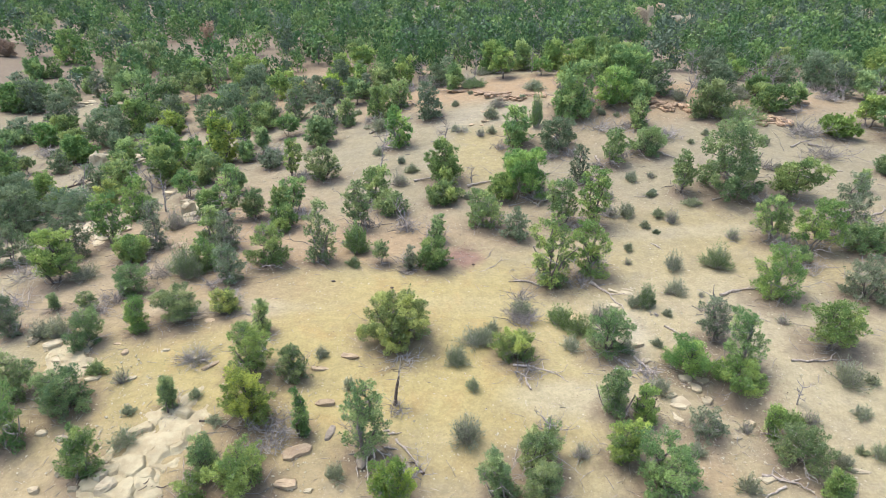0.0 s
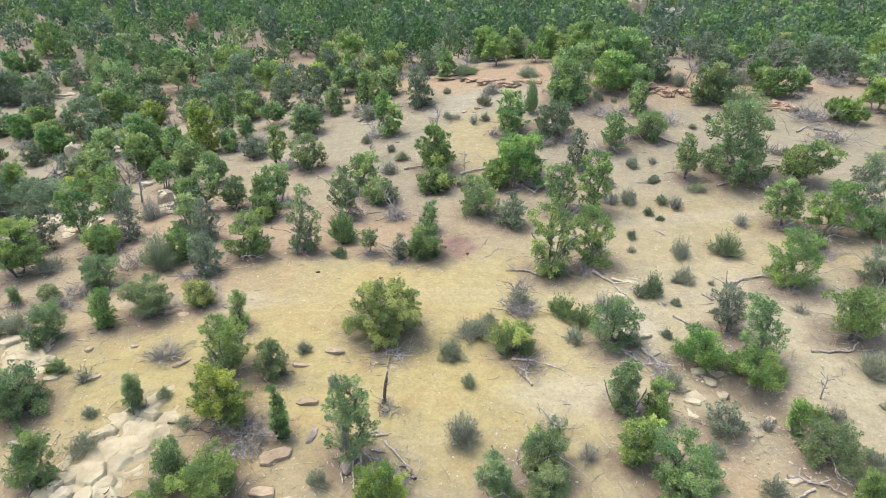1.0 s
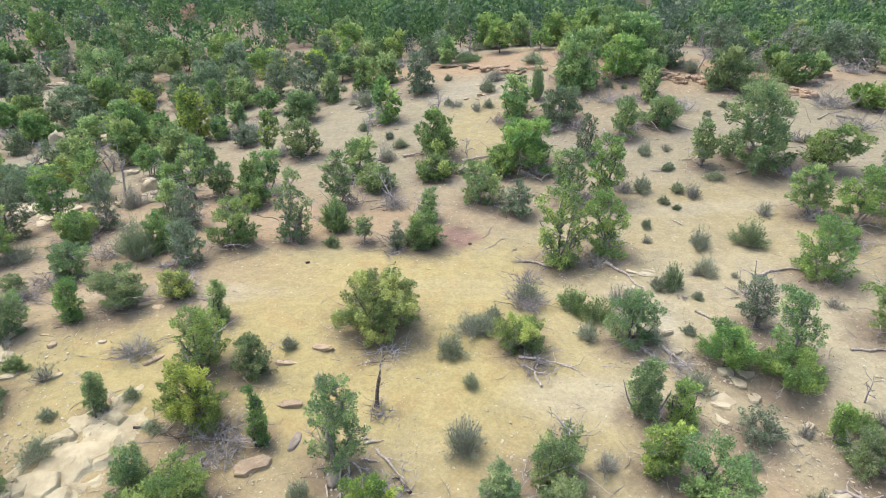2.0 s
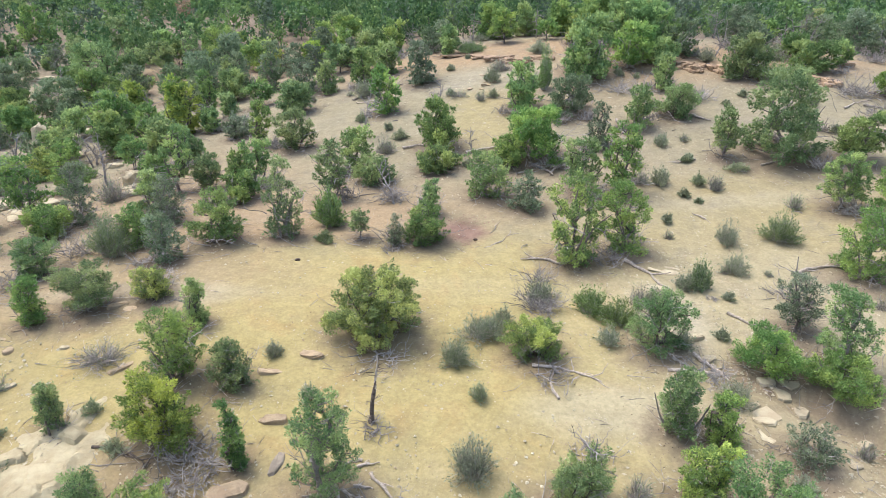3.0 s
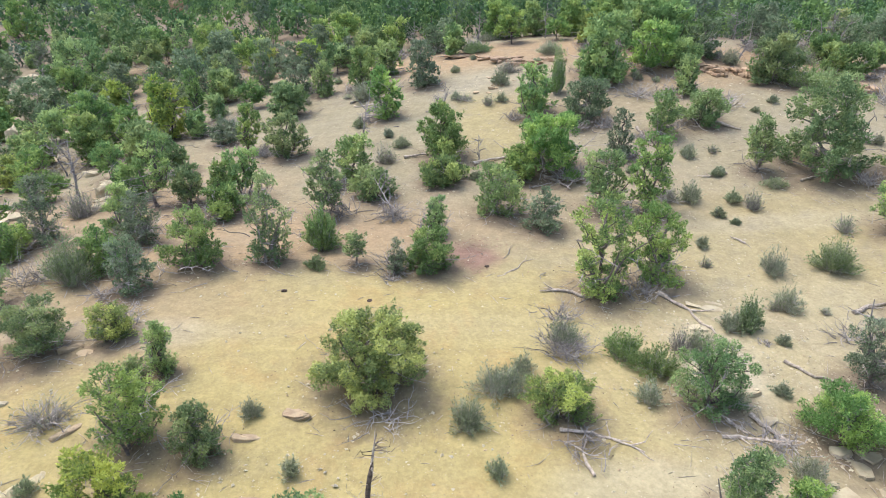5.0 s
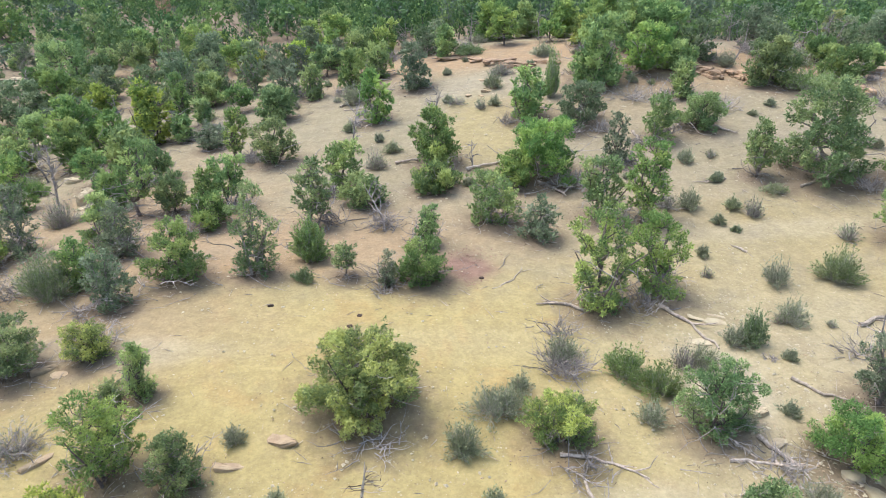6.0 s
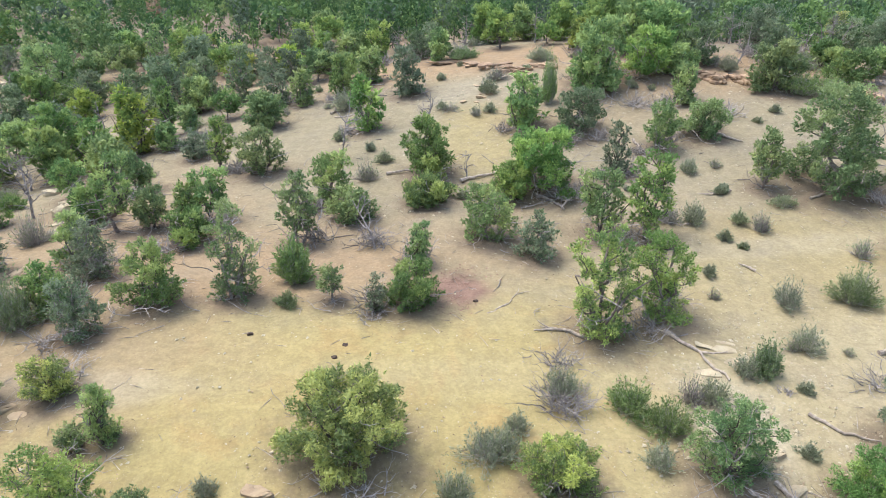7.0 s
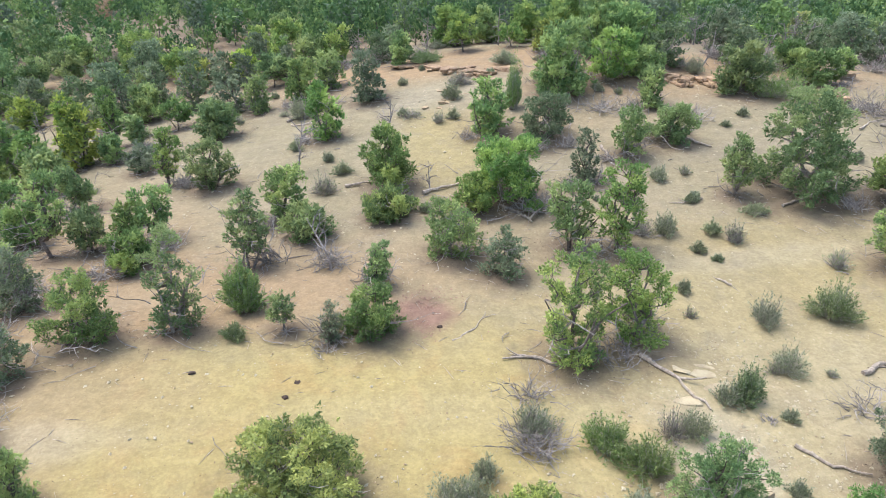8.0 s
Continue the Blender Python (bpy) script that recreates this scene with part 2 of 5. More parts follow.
def tube(p, r, sides=5):
    """Tapered tubes along the points p with the radii r (one tube or many alike), closed at both ends unless they are mere twigs."""
    p = np.asarray(p, float)
    r = np.asarray(r, float)
    if p.ndim == 2:
        p, r = p[None], r[None]
    m, k = r.shape
    d = unit(np.gradient(p, axis=1))
    ref = np.where(np.abs(d[..., 2:3]) > 0.9, np.array([1.0, 0, 0]), np.array([0, 0, 1.0]))
    a = unit(np.cross(d, ref))
    b = np.cross(d, a)
    t = np.arange(sides) * 2 * np.pi / sides
    ring = a[:, :, None, :] * np.cos(t)[:, None] + b[:, :, None, :] * np.sin(t)[:, None]
    v = (p[:, :, None, :] + ring * r[:, :, None, None]).reshape(m, -1, 3)
    v = np.concatenate([v, p[:, :1], p[:, -1:]], 1)
    i = np.arange(sides)
    j = (i + 1) % sides
    f = []
    for q in range(k - 1):
        lo, hi = q * sides, (q + 1) * sides
        f.append(np.stack([lo + i, lo + j, hi + j], 1))
        f.append(np.stack([lo + i, hi + j, hi + i], 1))
    top = (k - 1) * sides
    if sides > 3:
        f.append(np.stack([j, i, np.full(sides, k * sides)], 1))
        f.append(np.stack([top + i, top + j, np.full(sides, k * sides + 1)], 1))
    f = np.concatenate(f)
    f = f[None] + (v.shape[1] * np.arange(m))[:, None, None]
    return v.reshape(-1, 3), f.reshape(-1, 3)


def crooked(rng, start, way, length, n=5, bend=0.25, lift=0.0):
    """Points of a crooked branch."""
    way = np.asarray(way, float)
    way = way / max(math.sqrt(float(way @ way)), 1e-9)
    d = way + np.cumsum(rng.normal(0, bend, (n, 3)), axis=0)
    d[:, 2] += lift * np.arange(1, n + 1)
    p = np.empty((n + 1, 3))
    p[0] = start
    p[1:] = p[0] + np.cumsum(unit(d), axis=0) * (length / n)
    return p


# ---------------------------------------------------------------- the ground
def ground(x, y):
    """Height of the ground: a slope that rises to a low plateau, with a shallow gully."""
    x = np.asarray(x, float)
    y = np.asarray(y, float)
    z = np.full(np.broadcast(x, y).shape, BASE)
    for row, cy in zip(SWELLS, (-4, 11, 26, 41, 56, 76, 104)):
        for h, cx in zip(row, (-48, -32, -16, 0, 16, 32, 48)):
            z = z + h * np.exp(-(((x - cx) / 18) ** 2 + ((y - cy) / (17 if cy < 60 else 28)) ** 2))
    # the gully, washed out below the junipers
    u, n = (x - 11.2) * 0.72 - (y - 18.4) * 0.69, (x - 11.2) * 0.69 + (y - 18.4) * 0.72
    side = np.where(n > 0, 0.45, 1.0)
    return z - 0.55 * np.exp(-(u / 2.4) ** 2 - (n / side) ** 2)


BASE = 1.92
SWELLS = (
    (-0.76, -2.27, -2.50, -2.15, -1.79, -2.46, -1.00),
    (-0.35, -1.34, -0.99, -0.43, -0.72, 0.58, -0.15),
    (-0.33, -1.19, 0.82, -0.39, -1.07, 0.63, -0.41),
    (-1.00, -1.36, -0.69, -1.06, 0.17, -0.33, -0.28),
    (-1.36, -1.33, -0.25, 0.92, 1.33, 1.14, 0.47),
    (-1.66, -0.25, -1.01, 1.19, 0.82, 0.09, 0.29),
    (-2.30, 2.00, 0.57, 0.24, 0.13, 0.44, 0.58),
)


def axis_steps(lo, hi, fine, far, grow=1.22):
    mid = list(np.arange(lo, hi + 1e-6, fine))
    step, a, b = fine, [], []
    p = lo
    while p > -far:
        step *= grow
        p -= step
        a.append(p)
    step, p = fine, hi
    while p < far:
        step *= grow
        p += step
        b.append(p)
    return np.array(a[::-1] + mid + b)


def build_ground():
    xs, ys = axis_steps(-24, 26, 0.25, 1500), axis_steps(12, 58, 0.25, 1500)
    X, Y = np.meshgrid(xs, ys)
    Z = ground(X, Y)
    near = np.clip(1 - (np.hypot(X, Y - 30) - 40) / 40, 0, 1)
    rough = np.array([noise.noise((x * 0.7, y * 0.7, 0.0)) * 0.07 + noise.noise((x * 2.1, y * 2.1, 7.0)) * 0.03 for x, y in zip(X.ravel(), Y.ravel())])
    Z = Z + rough.reshape(Z.shape) * near
    nx, ny = len(xs), len(ys)
    v = np.stack([X, Y, Z], -1).reshape(-1, 3)
    i = (np.arange(ny - 1)[:, None] * nx + np.arange(nx - 1)[None, :]).ravel()
    me = tri_mesh("ground", v, np.stack([i, i + 1, i + nx + 1, i + nx], 1), SAND, None, False)
    tagged(new("ground", me), "sandy tan ground with yellowish and pinkish patches", "ground", "", "structure")


build_ground()


def on_ground(name, x, y, label, category, group="", rz=0.0, sink=0.0):
    ob = new(name)
    ob.matrix_world = pose(x, y, float(ground(x, y)) - sink, 0, 0, rz)
    return tagged(ob, label, category, group)


# ---------------------------------------------------------------- plants
LEAVES = {"J": LEAF_GREEN, "T": LEAF_GREEN, "L": LEAF_GREEN, "G": LEAF_GREY, "Y": LEAF_YELLOW, "H": LEAF_SUNNY, "B": LEAF_BRIGHT, "R": LEAF_RUST}
WORDS = {"J": "bushy green juniper with foliage down to the sand", "T": "small juniper tree with a bare twisted trunk", "L": "leaning juniper with crooked bare limbs",
         "G": "grey-green pinyon with thin ragged foliage", "Y": "yellow-green juniper bush on bare sand", "H": "large spreading juniper bush with yellow-green plumes", "B": "bright green rounded juniper beside dead brush",
         "R": "dying conifer with rust-brown needles"}
PROFILE = {"J": (0.85, 1.0, 1.0, 0.85, 0.45), "G": (0.75, 1.0, 0.95, 0.75, 0.35), "T": (0.6, 1.0, 1.0, 0.85, 0.5)}
seeds = iter(range(1, 100000))
STANDS = []


def apart(rng, cand, gap, most):
    """The first of the candidates that keep a gap from each other."""
    kept = np.empty((most, 3))
    at = []
    for i, p in enumerate(cand):
        k = len(at)
        if k and ((kept[:k] - p) ** 2).sum(1).min() < gap * gap:
            continue
        kept[k] = p
        at.append(i)
        if k + 1 == most:
            break
    return np.array(at)


def crown_clumps(rng, kind, h, w, lo, rc):
    """Middles of the foliage clumps: gathered in lobes with gaps between them, in an uneven crown. Also the lobe of each."""
    flat = kind in "TGL"
    shape = PROFILE["T" if kind in "TL" else "G" if kind == "G" else "J"]
    a, tall = w / 2, h - lo
    rl = min((0.34 if flat else 0.36) * min(a, 0.75 * tall) + 0.05, 0.44 if kind == "H" else 0.58)
    squash = 0.45 if flat else 0.9
    p1, p2 = rng.uniform(0, 6.283, 2)
    n = 220
    t, g, e = rng.random(n), rng.uniform(0, 6.283, n), rng.random(n) ** 0.35
    lump = 1 + 0.22 * np.sin(2 * g + p1 + 2.5 * t) + 0.15 * np.sin(3 * g + p2 - 4 * t)
    out = max(a - 0.75 * rl, 0.1 * a) * np.interp(t, (0, 0.25, 0.5, 0.75, 1), shape) * lump * e
    z = lo + 0.5 * rl * squash + t * max(tall - 1.35 * rl * squash, 0.2 * tall)
    lobe = np.stack([np.cos(g) * out, np.sin(g) * out, z], 1)
    lobe = lobe[apart(rng, lobe * np.array([1, 1, 1 / squash]), rl * (1.5 if flat else 1.12 if kind == "H" else 1.3), 56)]
    m = 55 * len(lobe)
    q = rng.integers(0, len(lobe), m)
    scale = rl * rng.uniform(0.65, 1.2, len(lobe))
    cand = lobe[q] + unit(rng.normal(0, 1, (m, 3)) + np.array([0, 0, 0.25])) * (scale[q] * rng.uniform(0.3, 0.95, m))[:, None] * np.array([1, 1, squash])
    keep = apart(rng, cand, rc * (1.55 if kind == "G" else 1.4 if flat or kind in "YH" else 1.3), 170 if w > 2.6 else 120)
    c = cand[keep]
    c[:, :2] *= max(0.93 * a - 1.0 * rc, 0.05) / max(np.percentile(np.hypot(c[:, 0], c[:, 1]), 90), 0.05)
    c[:, 2] = np.interp(c[:, 2], (np.percentile(c[:, 2], 3), np.percentile(c[:, 2], 97)), (lo + 0.5 * rc, h - 1.0 * rc))
    return c + rng.normal(0, 0.12 * rc, c.shape), q[keep]


def limbs(rng, bag, stems, tips, h, sides, thin):
    """Branches that fork from the stems out to every clump, thicker where they carry more."""
    node = [p for s in stems for p in s[1:]]
    up = [-1] * len(node)
    first = len(node)
    order = np.argsort(np.hypot(tips[:, 0], tips[:, 1]) + 0.25 * tips[:, 2])
    bends = {}
    for i in order:
        c = tips[i]
        have = np.array(node)
        cost = np.linalg.norm(have - c, axis=1) + 0.3 * np.linalg.norm(have[:, :2], axis=1) + 1.5 * np.maximum(have[:, 2] - c[2] + 0.05 * h, 0)
        j = int(np.argmin(cost))
        gap = np.linalg.norm(c - have[j])
        bends[len(node)] = (have[j] + c) / 2 + rng.normal(0, 0.1 * gap, 3) + np.array([0, 0, -0.08 * gap])
        up.append(j)
        node.append(c)
    load = np.ones(len(node))
    for i in range(len(node) - 1, first - 1, -1):
        if up[i] >= first:
            load[up[i]] += load[i]
    for i in range(first, len(node)):
        if thin > 1 and load[i] < 2 and i % thin:
            continue
        r = (0.0045 + 0.0022 * h) * load[i] ** 0.5
        bag.rod([node[up[i]], bends[i], node[i]], [r * 1.25, r, r * 0.6], sides)


def plumes(rng, centre, radius, n, size, slim, tone, axis, stretch, lie=0.0):
    """Leaf sprays set round the clumps like loose plumes: dense, pointing outwards and up, their tips of lighter new growth."""
    wgt = radius ** 2
    k = rng.choice(len(centre), n, p=wgt / wgt.sum())
    d = unit(rng.normal(0, 1, (n, 3)) + np.array([0, 0, 0.25]))
    along = (d * axis[k]).sum(1, keepdims=True)
    rr = radius[k][:, None] * (0.42 + 0.6 * rng.random((n, 1)) ** 0.7)
    p = centre[k] + (d + axis[k] * along * (stretch - 1)) * rr
    ax = unit(d * 0.8 * (1 - lie) + axis[k] * 0.35 + np.array([0, 0, 0.2]) + rng.normal(0, 0.6, (n, 3)))
    # far crowns: sprays that lie flat like shingles
    ax = unit(ax - d * lie * (ax * d).sum(1, keepdims=True))
    side = unit(np.cross(ax, d + rng.normal(0, 0.6 - 0.25 * lie, (n, 3))))
    s = size * rng.uniform(0.6, 1.45, (n, 1))
    wd = s * slim * rng.uniform(0.7, 1.3, (n, 1))
    v = np.stack([p + side * wd / 2, p - side * wd / 2, p + ax * s], 1).reshape(-1, 3)
    v[:, 2] = np.maximum(v[:, 2], 0.01)
    base = tone[k] + rng.normal(0, 0.1, n)
    tones = np.stack([base - 0.14, base - 0.14, base + 0.2], 1).ravel()
    return v, np.arange(3 * n).reshape(n, 3), np.clip(tones, 0, 1)


def tree(kind, x, y, h, w, bare=0.0):
    """A juniper or pinyon: stems, forking limbs, plumes of leaf sprays at their ends and dead branches among them."""
    rng = np.random.default_rng(next(seeds))
    STANDS.append((x, y, w))
    top = on_ground("pinyon_tree" if kind == "G" else "juniper_tree", x, y, WORDS[kind], "tree", "junipers and pinyons on the slope", rng.uniform(0, 360))
    w *= 1.1 if y > 32 else 1.0
    a, lo = w / 2, bare * 0.6 * h
    rc = float(np.clip(0.055 + 0.085 * a, 0.085, 0.24)) * (1.15 if y > 44 else 1.0)
    size = (0.056 if y < 27 else 0.085 if y < 32 else 0.13 if y < 44 else 0.22) * (1.1 if kind in "YBH" else 0.92 if kind == "G" else 1.0)
    centre, lobe = crown_clumps(rng, kind, h, w, lo, rc)
    lean = np.array([rng.normal(0, 0.1), rng.normal(0, 0.1), 0]) + (np.array([0.5, 0.2, 0]) if kind == "L" else 0)
    centre += lean * centre[:, 2:3] * 0.6
    k = len(centre)
    # stems
    wood = Bag()
    many = 1 if kind in "TGL" and rng.random() < 0.55 else int(rng.integers(2, 5))
    stems = []
    turn = rng.uniform(0, 6.283)
    for s in range(many):
        g = turn + 6.283 * s / many + rng.normal(0, 0.4)
        spread = 0.08 if many == 1 else min(0.75 * a / h, 0.7) * rng.uniform(0.5, 1.0)
        way = np.array([np.cos(g) * spread, np.sin(g) * spread, 1.0]) + lean * 0.6
        p = crooked(rng, (np.cos(g) * 0.04 * many, np.sin(g) * 0.04 * many, -0.12), way, h * rng.uniform(0.6, 0.8), 7, 0.15, 0.05)
        thick = (0.022 * h + 0.016) * (1.0 if many == 1 else 0.68)
        wood.rod(p, np.linspace(thick, thick * 0.25, len(p)), 7 if y < 44 else 5)
        stems.append(p)
    limbs(rng, wood, stems, centre, h, 4 if y < 23 else 3, 1 if y < 34 else 2 if y < 46 else 4)
    part("trunk", *wood.out(), BARK if rng.random() < 0.6 else BARK_GREY, top)
    # foliage: clumps, and thin sprigs that stand out of the outline
    r = rc * rng.uniform(0.72, 1.15, k)
    axis = unit(centre * np.array([1.0, 1.0, 0.0]) + np.array([0, 0, 0.45 * a + 0.1]) + rng.normal(0, 0.25 * a, (k, 3)))
    mix = 0.45 if kind in "YH" else 0.66
    shade = np.clip(mix * rng.beta(0.6, 0.75, 60)[lobe] + (1 - mix) * rng.random(k) + (0.14 if kind == "H" else 0.1 if kind == "Y" else 0.03), 0, 1)
    more = rng.integers(0, k, int(k * 0.35) + 2)
    lone = centre[more] + axis[more] * (r[more] * rng.uniform(1.0, 1.9, len(more)))[:, None] + rng.normal(0, 0.3 * rc, (len(more), 3))
    lone[:, 2] = np.maximum(lone[:, 2], 0.1)
    centre, r, axis, shade = np.concatenate([centre, lone]), np.append(r, rc * rng.uniform(0.3, 0.5, len(more))), np.concatenate([axis, axis[more]]), np.append(shade, shade[more])
    slim = 0.55
    cover = (4 * np.pi * r ** 2).sum() * (0.92 if y < 26 else 1.0 if y < 36 else 1.15) * {"J": 0.47, "Y": 0.56, "H": 0.6, "B": 0.6, "R": 0.45, "G": 0.36, "T": 0.46, "L": 0.44}[kind]
    n = int(np.clip(cover / (size * size * slim / 2), 260, 13000 if w < 3 else 24000))
    size = max(size, min(math.sqrt(cover / (n * slim / 2)), 1.3 * size))
    v, f, tones = plumes(rng, centre, r, n, size, slim, shade, axis, 1.1 if kind in "TGL" else 1.35, 0.5 if kind == "H" else 0.15 if y < 30 else 0.35 if y < 44 else 0.6)
    part("crown", v, f, LEAVES[kind], top, "", tones)
    # dead branches that stick out, and grey twigs between the clumps
    dead = Bag()
    stem = np.concatenate(stems)
    big = 1.0 if y < 26 else 1.35
    for m in range(int((rng.integers(2, 5) + (8 if kind in "GLT" else 5)) * min(1.0, 0.1 + 0.8 * a))):
        b = stem[rng.integers(1, len(stem))] * np.array([1, 1, rng.uniform(0.4, 1.0)])
        g = rng.uniform(0, 6.283)
        way = np.array([np.cos(g), np.sin(g), rng.uniform(-0.25, 0.6)])
        p = crooked(rng, b, way, rng.uniform(0.75, 1.2) * a + 0.1, 5, 0.3)
        p[:, 2] = np.maximum(p[:, 2], 0.02)
        dead.rod(p, np.linspace(0.015, 0.005, 6) * (0.7 + 0.15 * h) * big, 3)
        for _ in range(4 if y < 34 else 2):
            e = p[rng.integers(2, 6)]
            t = crooked(rng, e, way + rng.normal(0, 0.7, 3), rng.uniform(0.2, 0.45), 2, 0.3)
            t[:, 2] = np.maximum(t[:, 2], 0.02)
            dead.rod(t, np.linspace(0.009, 0.004, 3) * big, 3)
    if y < 34:
        for i in rng.integers(0, k, int(k * 0.5)):
            for _ in range(2):
                t = crooked(rng, centre[i] * np.array([0.85, 0.85, 0.95]), axis[i] + rng.normal(0, 0.6, 3), rc * rng.uniform(1.2, 2.0), 2, 0.35)
                t[:, 2] = np.maximum(t[:, 2], 0.02)
                dead.rod(t, np.linspace(0.008, 0.004, 3), 3)
    tagged(part("deadwood", *dead.out(), TWIG, top, "bare grey dead branches"), kind="stuff")


def shrub(kind, x, y, h, w):
    """A low bush of thin upright stems, some standing out above the rest, with small leaves."""
    rng = np.random.default_rng(next(seeds))
    green = kind == "s"
    dry = not green and rng.random() < 0.3
    words = "low green leafy shrub on the sand" if green else "dry grey brush with few leaves on the sand" if dry else "grey-green scrubby sagebrush clump with dry stems"
    top = on_ground("shrub" if green else "sagebrush", x, y, words, "shrub", "low brush on the slope", rng.uniform(0, 360))
    n = int(np.clip(190 * w * h + 70, 70, 380))
    g = rng.uniform(0, 2 * np.pi, n)
    w = w * 1.2
    p1, p2 = rng.uniform(0, 6.283, 2)
    out = rng.random(n) ** 0.6 * (1 + 0.22 * np.sin(2 * g + p1) + 0.2 * np.sin(5 * g + p2))
    tall = np.where(rng.random(n) < 0.12, rng.uniform(1.05, 1.4, n), rng.uniform(0.45, 1.0, n))
    tip = np.stack([np.cos(g) * out * w / 2, np.sin(g) * out * w / 2, h * np.sqrt(np.maximum(1 - 0.85 * np.minimum(out, 1) ** 2, 0.05)) * tall], 1)
    root = np.stack([np.cos(g), np.sin(g), np.zeros(n)], 1) * rng.uniform(0, 0.2, (n, 1)) * w
    mid = (root + tip) / 2 + rng.normal(0, 0.05 * w, (n, 3))
    mid[:, 2] = np.maximum(mid[:, 2], 0.02)
    fat = 0.008 if y < 30 else 0.011
    side = unit(np.cross(tip - root, rng.normal(0, 1, (n, 3)))) * fat
    v = np.stack([root - side, root + side, mid + side * 0.7, mid - side * 0.7, tip], 1).reshape(-1, 3)
    i = 5 * np.arange(n)
    f = np.concatenate([np.stack([i, i + 1, i + 2], 1), np.stack([i, i + 2, i + 3], 1), np.stack([i + 3, i + 2, i + 4], 1)])
    tagged(part("brushwood", v, f, TWIG if dry else SAGE_STEM, top, "thin grey dry stems"), kind="stuff")
    m = int(n * (20 if green else 1.5 if dry else 8.0))
    k = rng.integers(0, n, m)
    t = rng.uniform(0.3, 1.0, m)[:, None]
    p = np.where(t < 0.5, root[k] + (mid[k] - root[k]) * t * 2, mid[k] + (tip[k] - mid[k]) * (t * 2 - 1)) + rng.normal(0, 0.02, (m, 3))
    p[:, 2] = np.maximum(p[:, 2], 0.02)
    ax = unit(unit(tip[k] - root[k]) + rng.normal(0, 0.5, (m, 3)))
    sd = unit(np.cross(ax, rng.normal(0, 1, (m, 3))))
    s = rng.uniform(0.045, 0.1, (m, 1)) * (0.95 if y < 30 else 1.3)
    v = np.stack([p - sd * s * 0.19, p + sd * s * 0.19, p + ax * s], 1).reshape(-1, 3)
    part("foliage", v, np.arange(3 * m).reshape(m, 3), LEAF_SHRUB if green else LEAF_SAGE, top, "", np.repeat(rng.random(n)[k], 3))


def fork(rng, bag, start, way, length, thick, depth):
    n = 4 if depth else 2
    p = crooked(rng, start, way, length, n, 0.26, 0.02)
    p[:, 2] = np.maximum(p[:, 2], 0.01)
    bag.rod(p, np.linspace(thick, thick * 0.35, n + 1), 5 if depth > 1 and thick > 0.015 else 3)
    if depth:
        for _ in range(int(rng.integers(2, 4))):
            i = rng.integers(1, n + 1)
            fork(rng, bag, p[i], unit(p[i] - p[i - 1]) + rng.normal(0, 0.6, 3), length * rng.uniform(0.4, 0.65), thick * 0.5, depth - 1)


def dead_tree(x, y, h, w, mat=None):
    rng = np.random.default_rng(next(seeds))
    top = on_ground("dead_tree", x, y, "bare grey dead tree with crooked branches", "dead tree", "dead trees on the slope", rng.uniform(0, 360))
    trunk = Bag()
    p = crooked(rng, (0, 0, -0.1), (rng.normal(0, 0.1), rng.normal(0, 0.1), 1), h, 10, 0.13, 0.06)
    trunk.rod(p, (0.02 * h + 0.012) * np.linspace(1, 0.28, 11) ** 1.3, 7)
    part("trunk", *trunk.out(), mat or GREYWOOD, top)
    for q in range(int(6 + 3 * w)):
        i = rng.integers(2, 9)
        g = rng.uniform(0, 6.283)
        limb = Bag()
        fork(rng, limb, p[i], (np.cos(g), np.sin(g), rng.uniform(0.1, 0.9)), w * rng.uniform(0.35, 0.6), 0.022 if y < 30 else 0.03, 2)
        part("branch", *limb.out(), mat or GREYWOOD, top)


def snag(x, y, h):
    """An upright dead trunk, dark below and silvery at its broken top, with short stubs and a tangle at its foot."""
    rng = np.random.default_rng(next(seeds))
    top = on_ground("dead_tree", x, y, "dark charred snag with a silvery bare top", "dead tree", "dead trees on the slope")
    p = crooked(rng, (0, 0, -0.1), (0.03, 0, 1), h * 0.68, 9, 0.05, 0.02)
    part("trunk", *tube(p, np.linspace(0.085, 0.03, 10) * rng.uniform(0.7, 1.2, 10), 8), CHAR, top)
    q = crooked(rng, p[-1], (0.05, 0.05, 1), h * 0.34, 6, 0.1, 0.04)
    part("bare_top", *tube(q, np.linspace(0.034, 0.008, 7), 6), DEADWOOD, top, "silvery bare tip")
    line = np.concatenate([p[2:], q[1:]])
    for i in range(20):
        c = line[rng.integers(0, len(line))]
        g = rng.uniform(0, 6.283)
        limb = Bag()
        fork(rng, limb, c, (np.cos(g), np.sin(g), rng.uniform(-0.2, 0.7)), rng.uniform(0.12, 0.42), 0.013, 1)
        part("branch", *limb.out(), DEADWOOD if rng.random() < 0.6 else CHAR, top)
    bag = Bag()
    for i in range(26):
        g = rng.uniform(0, 6.283)
        fork(rng, bag, (*rng.normal(0, 0.12, 2), 0.02), (np.cos(g), np.sin(g), rng.uniform(0.1, 0.9)), rng.uniform(0.2, 0.42), 0.009, 1)
    tagged(part("brushwood", *bag.out(), TWIG, top, "thin grey dry twigs"), kind="stuff")


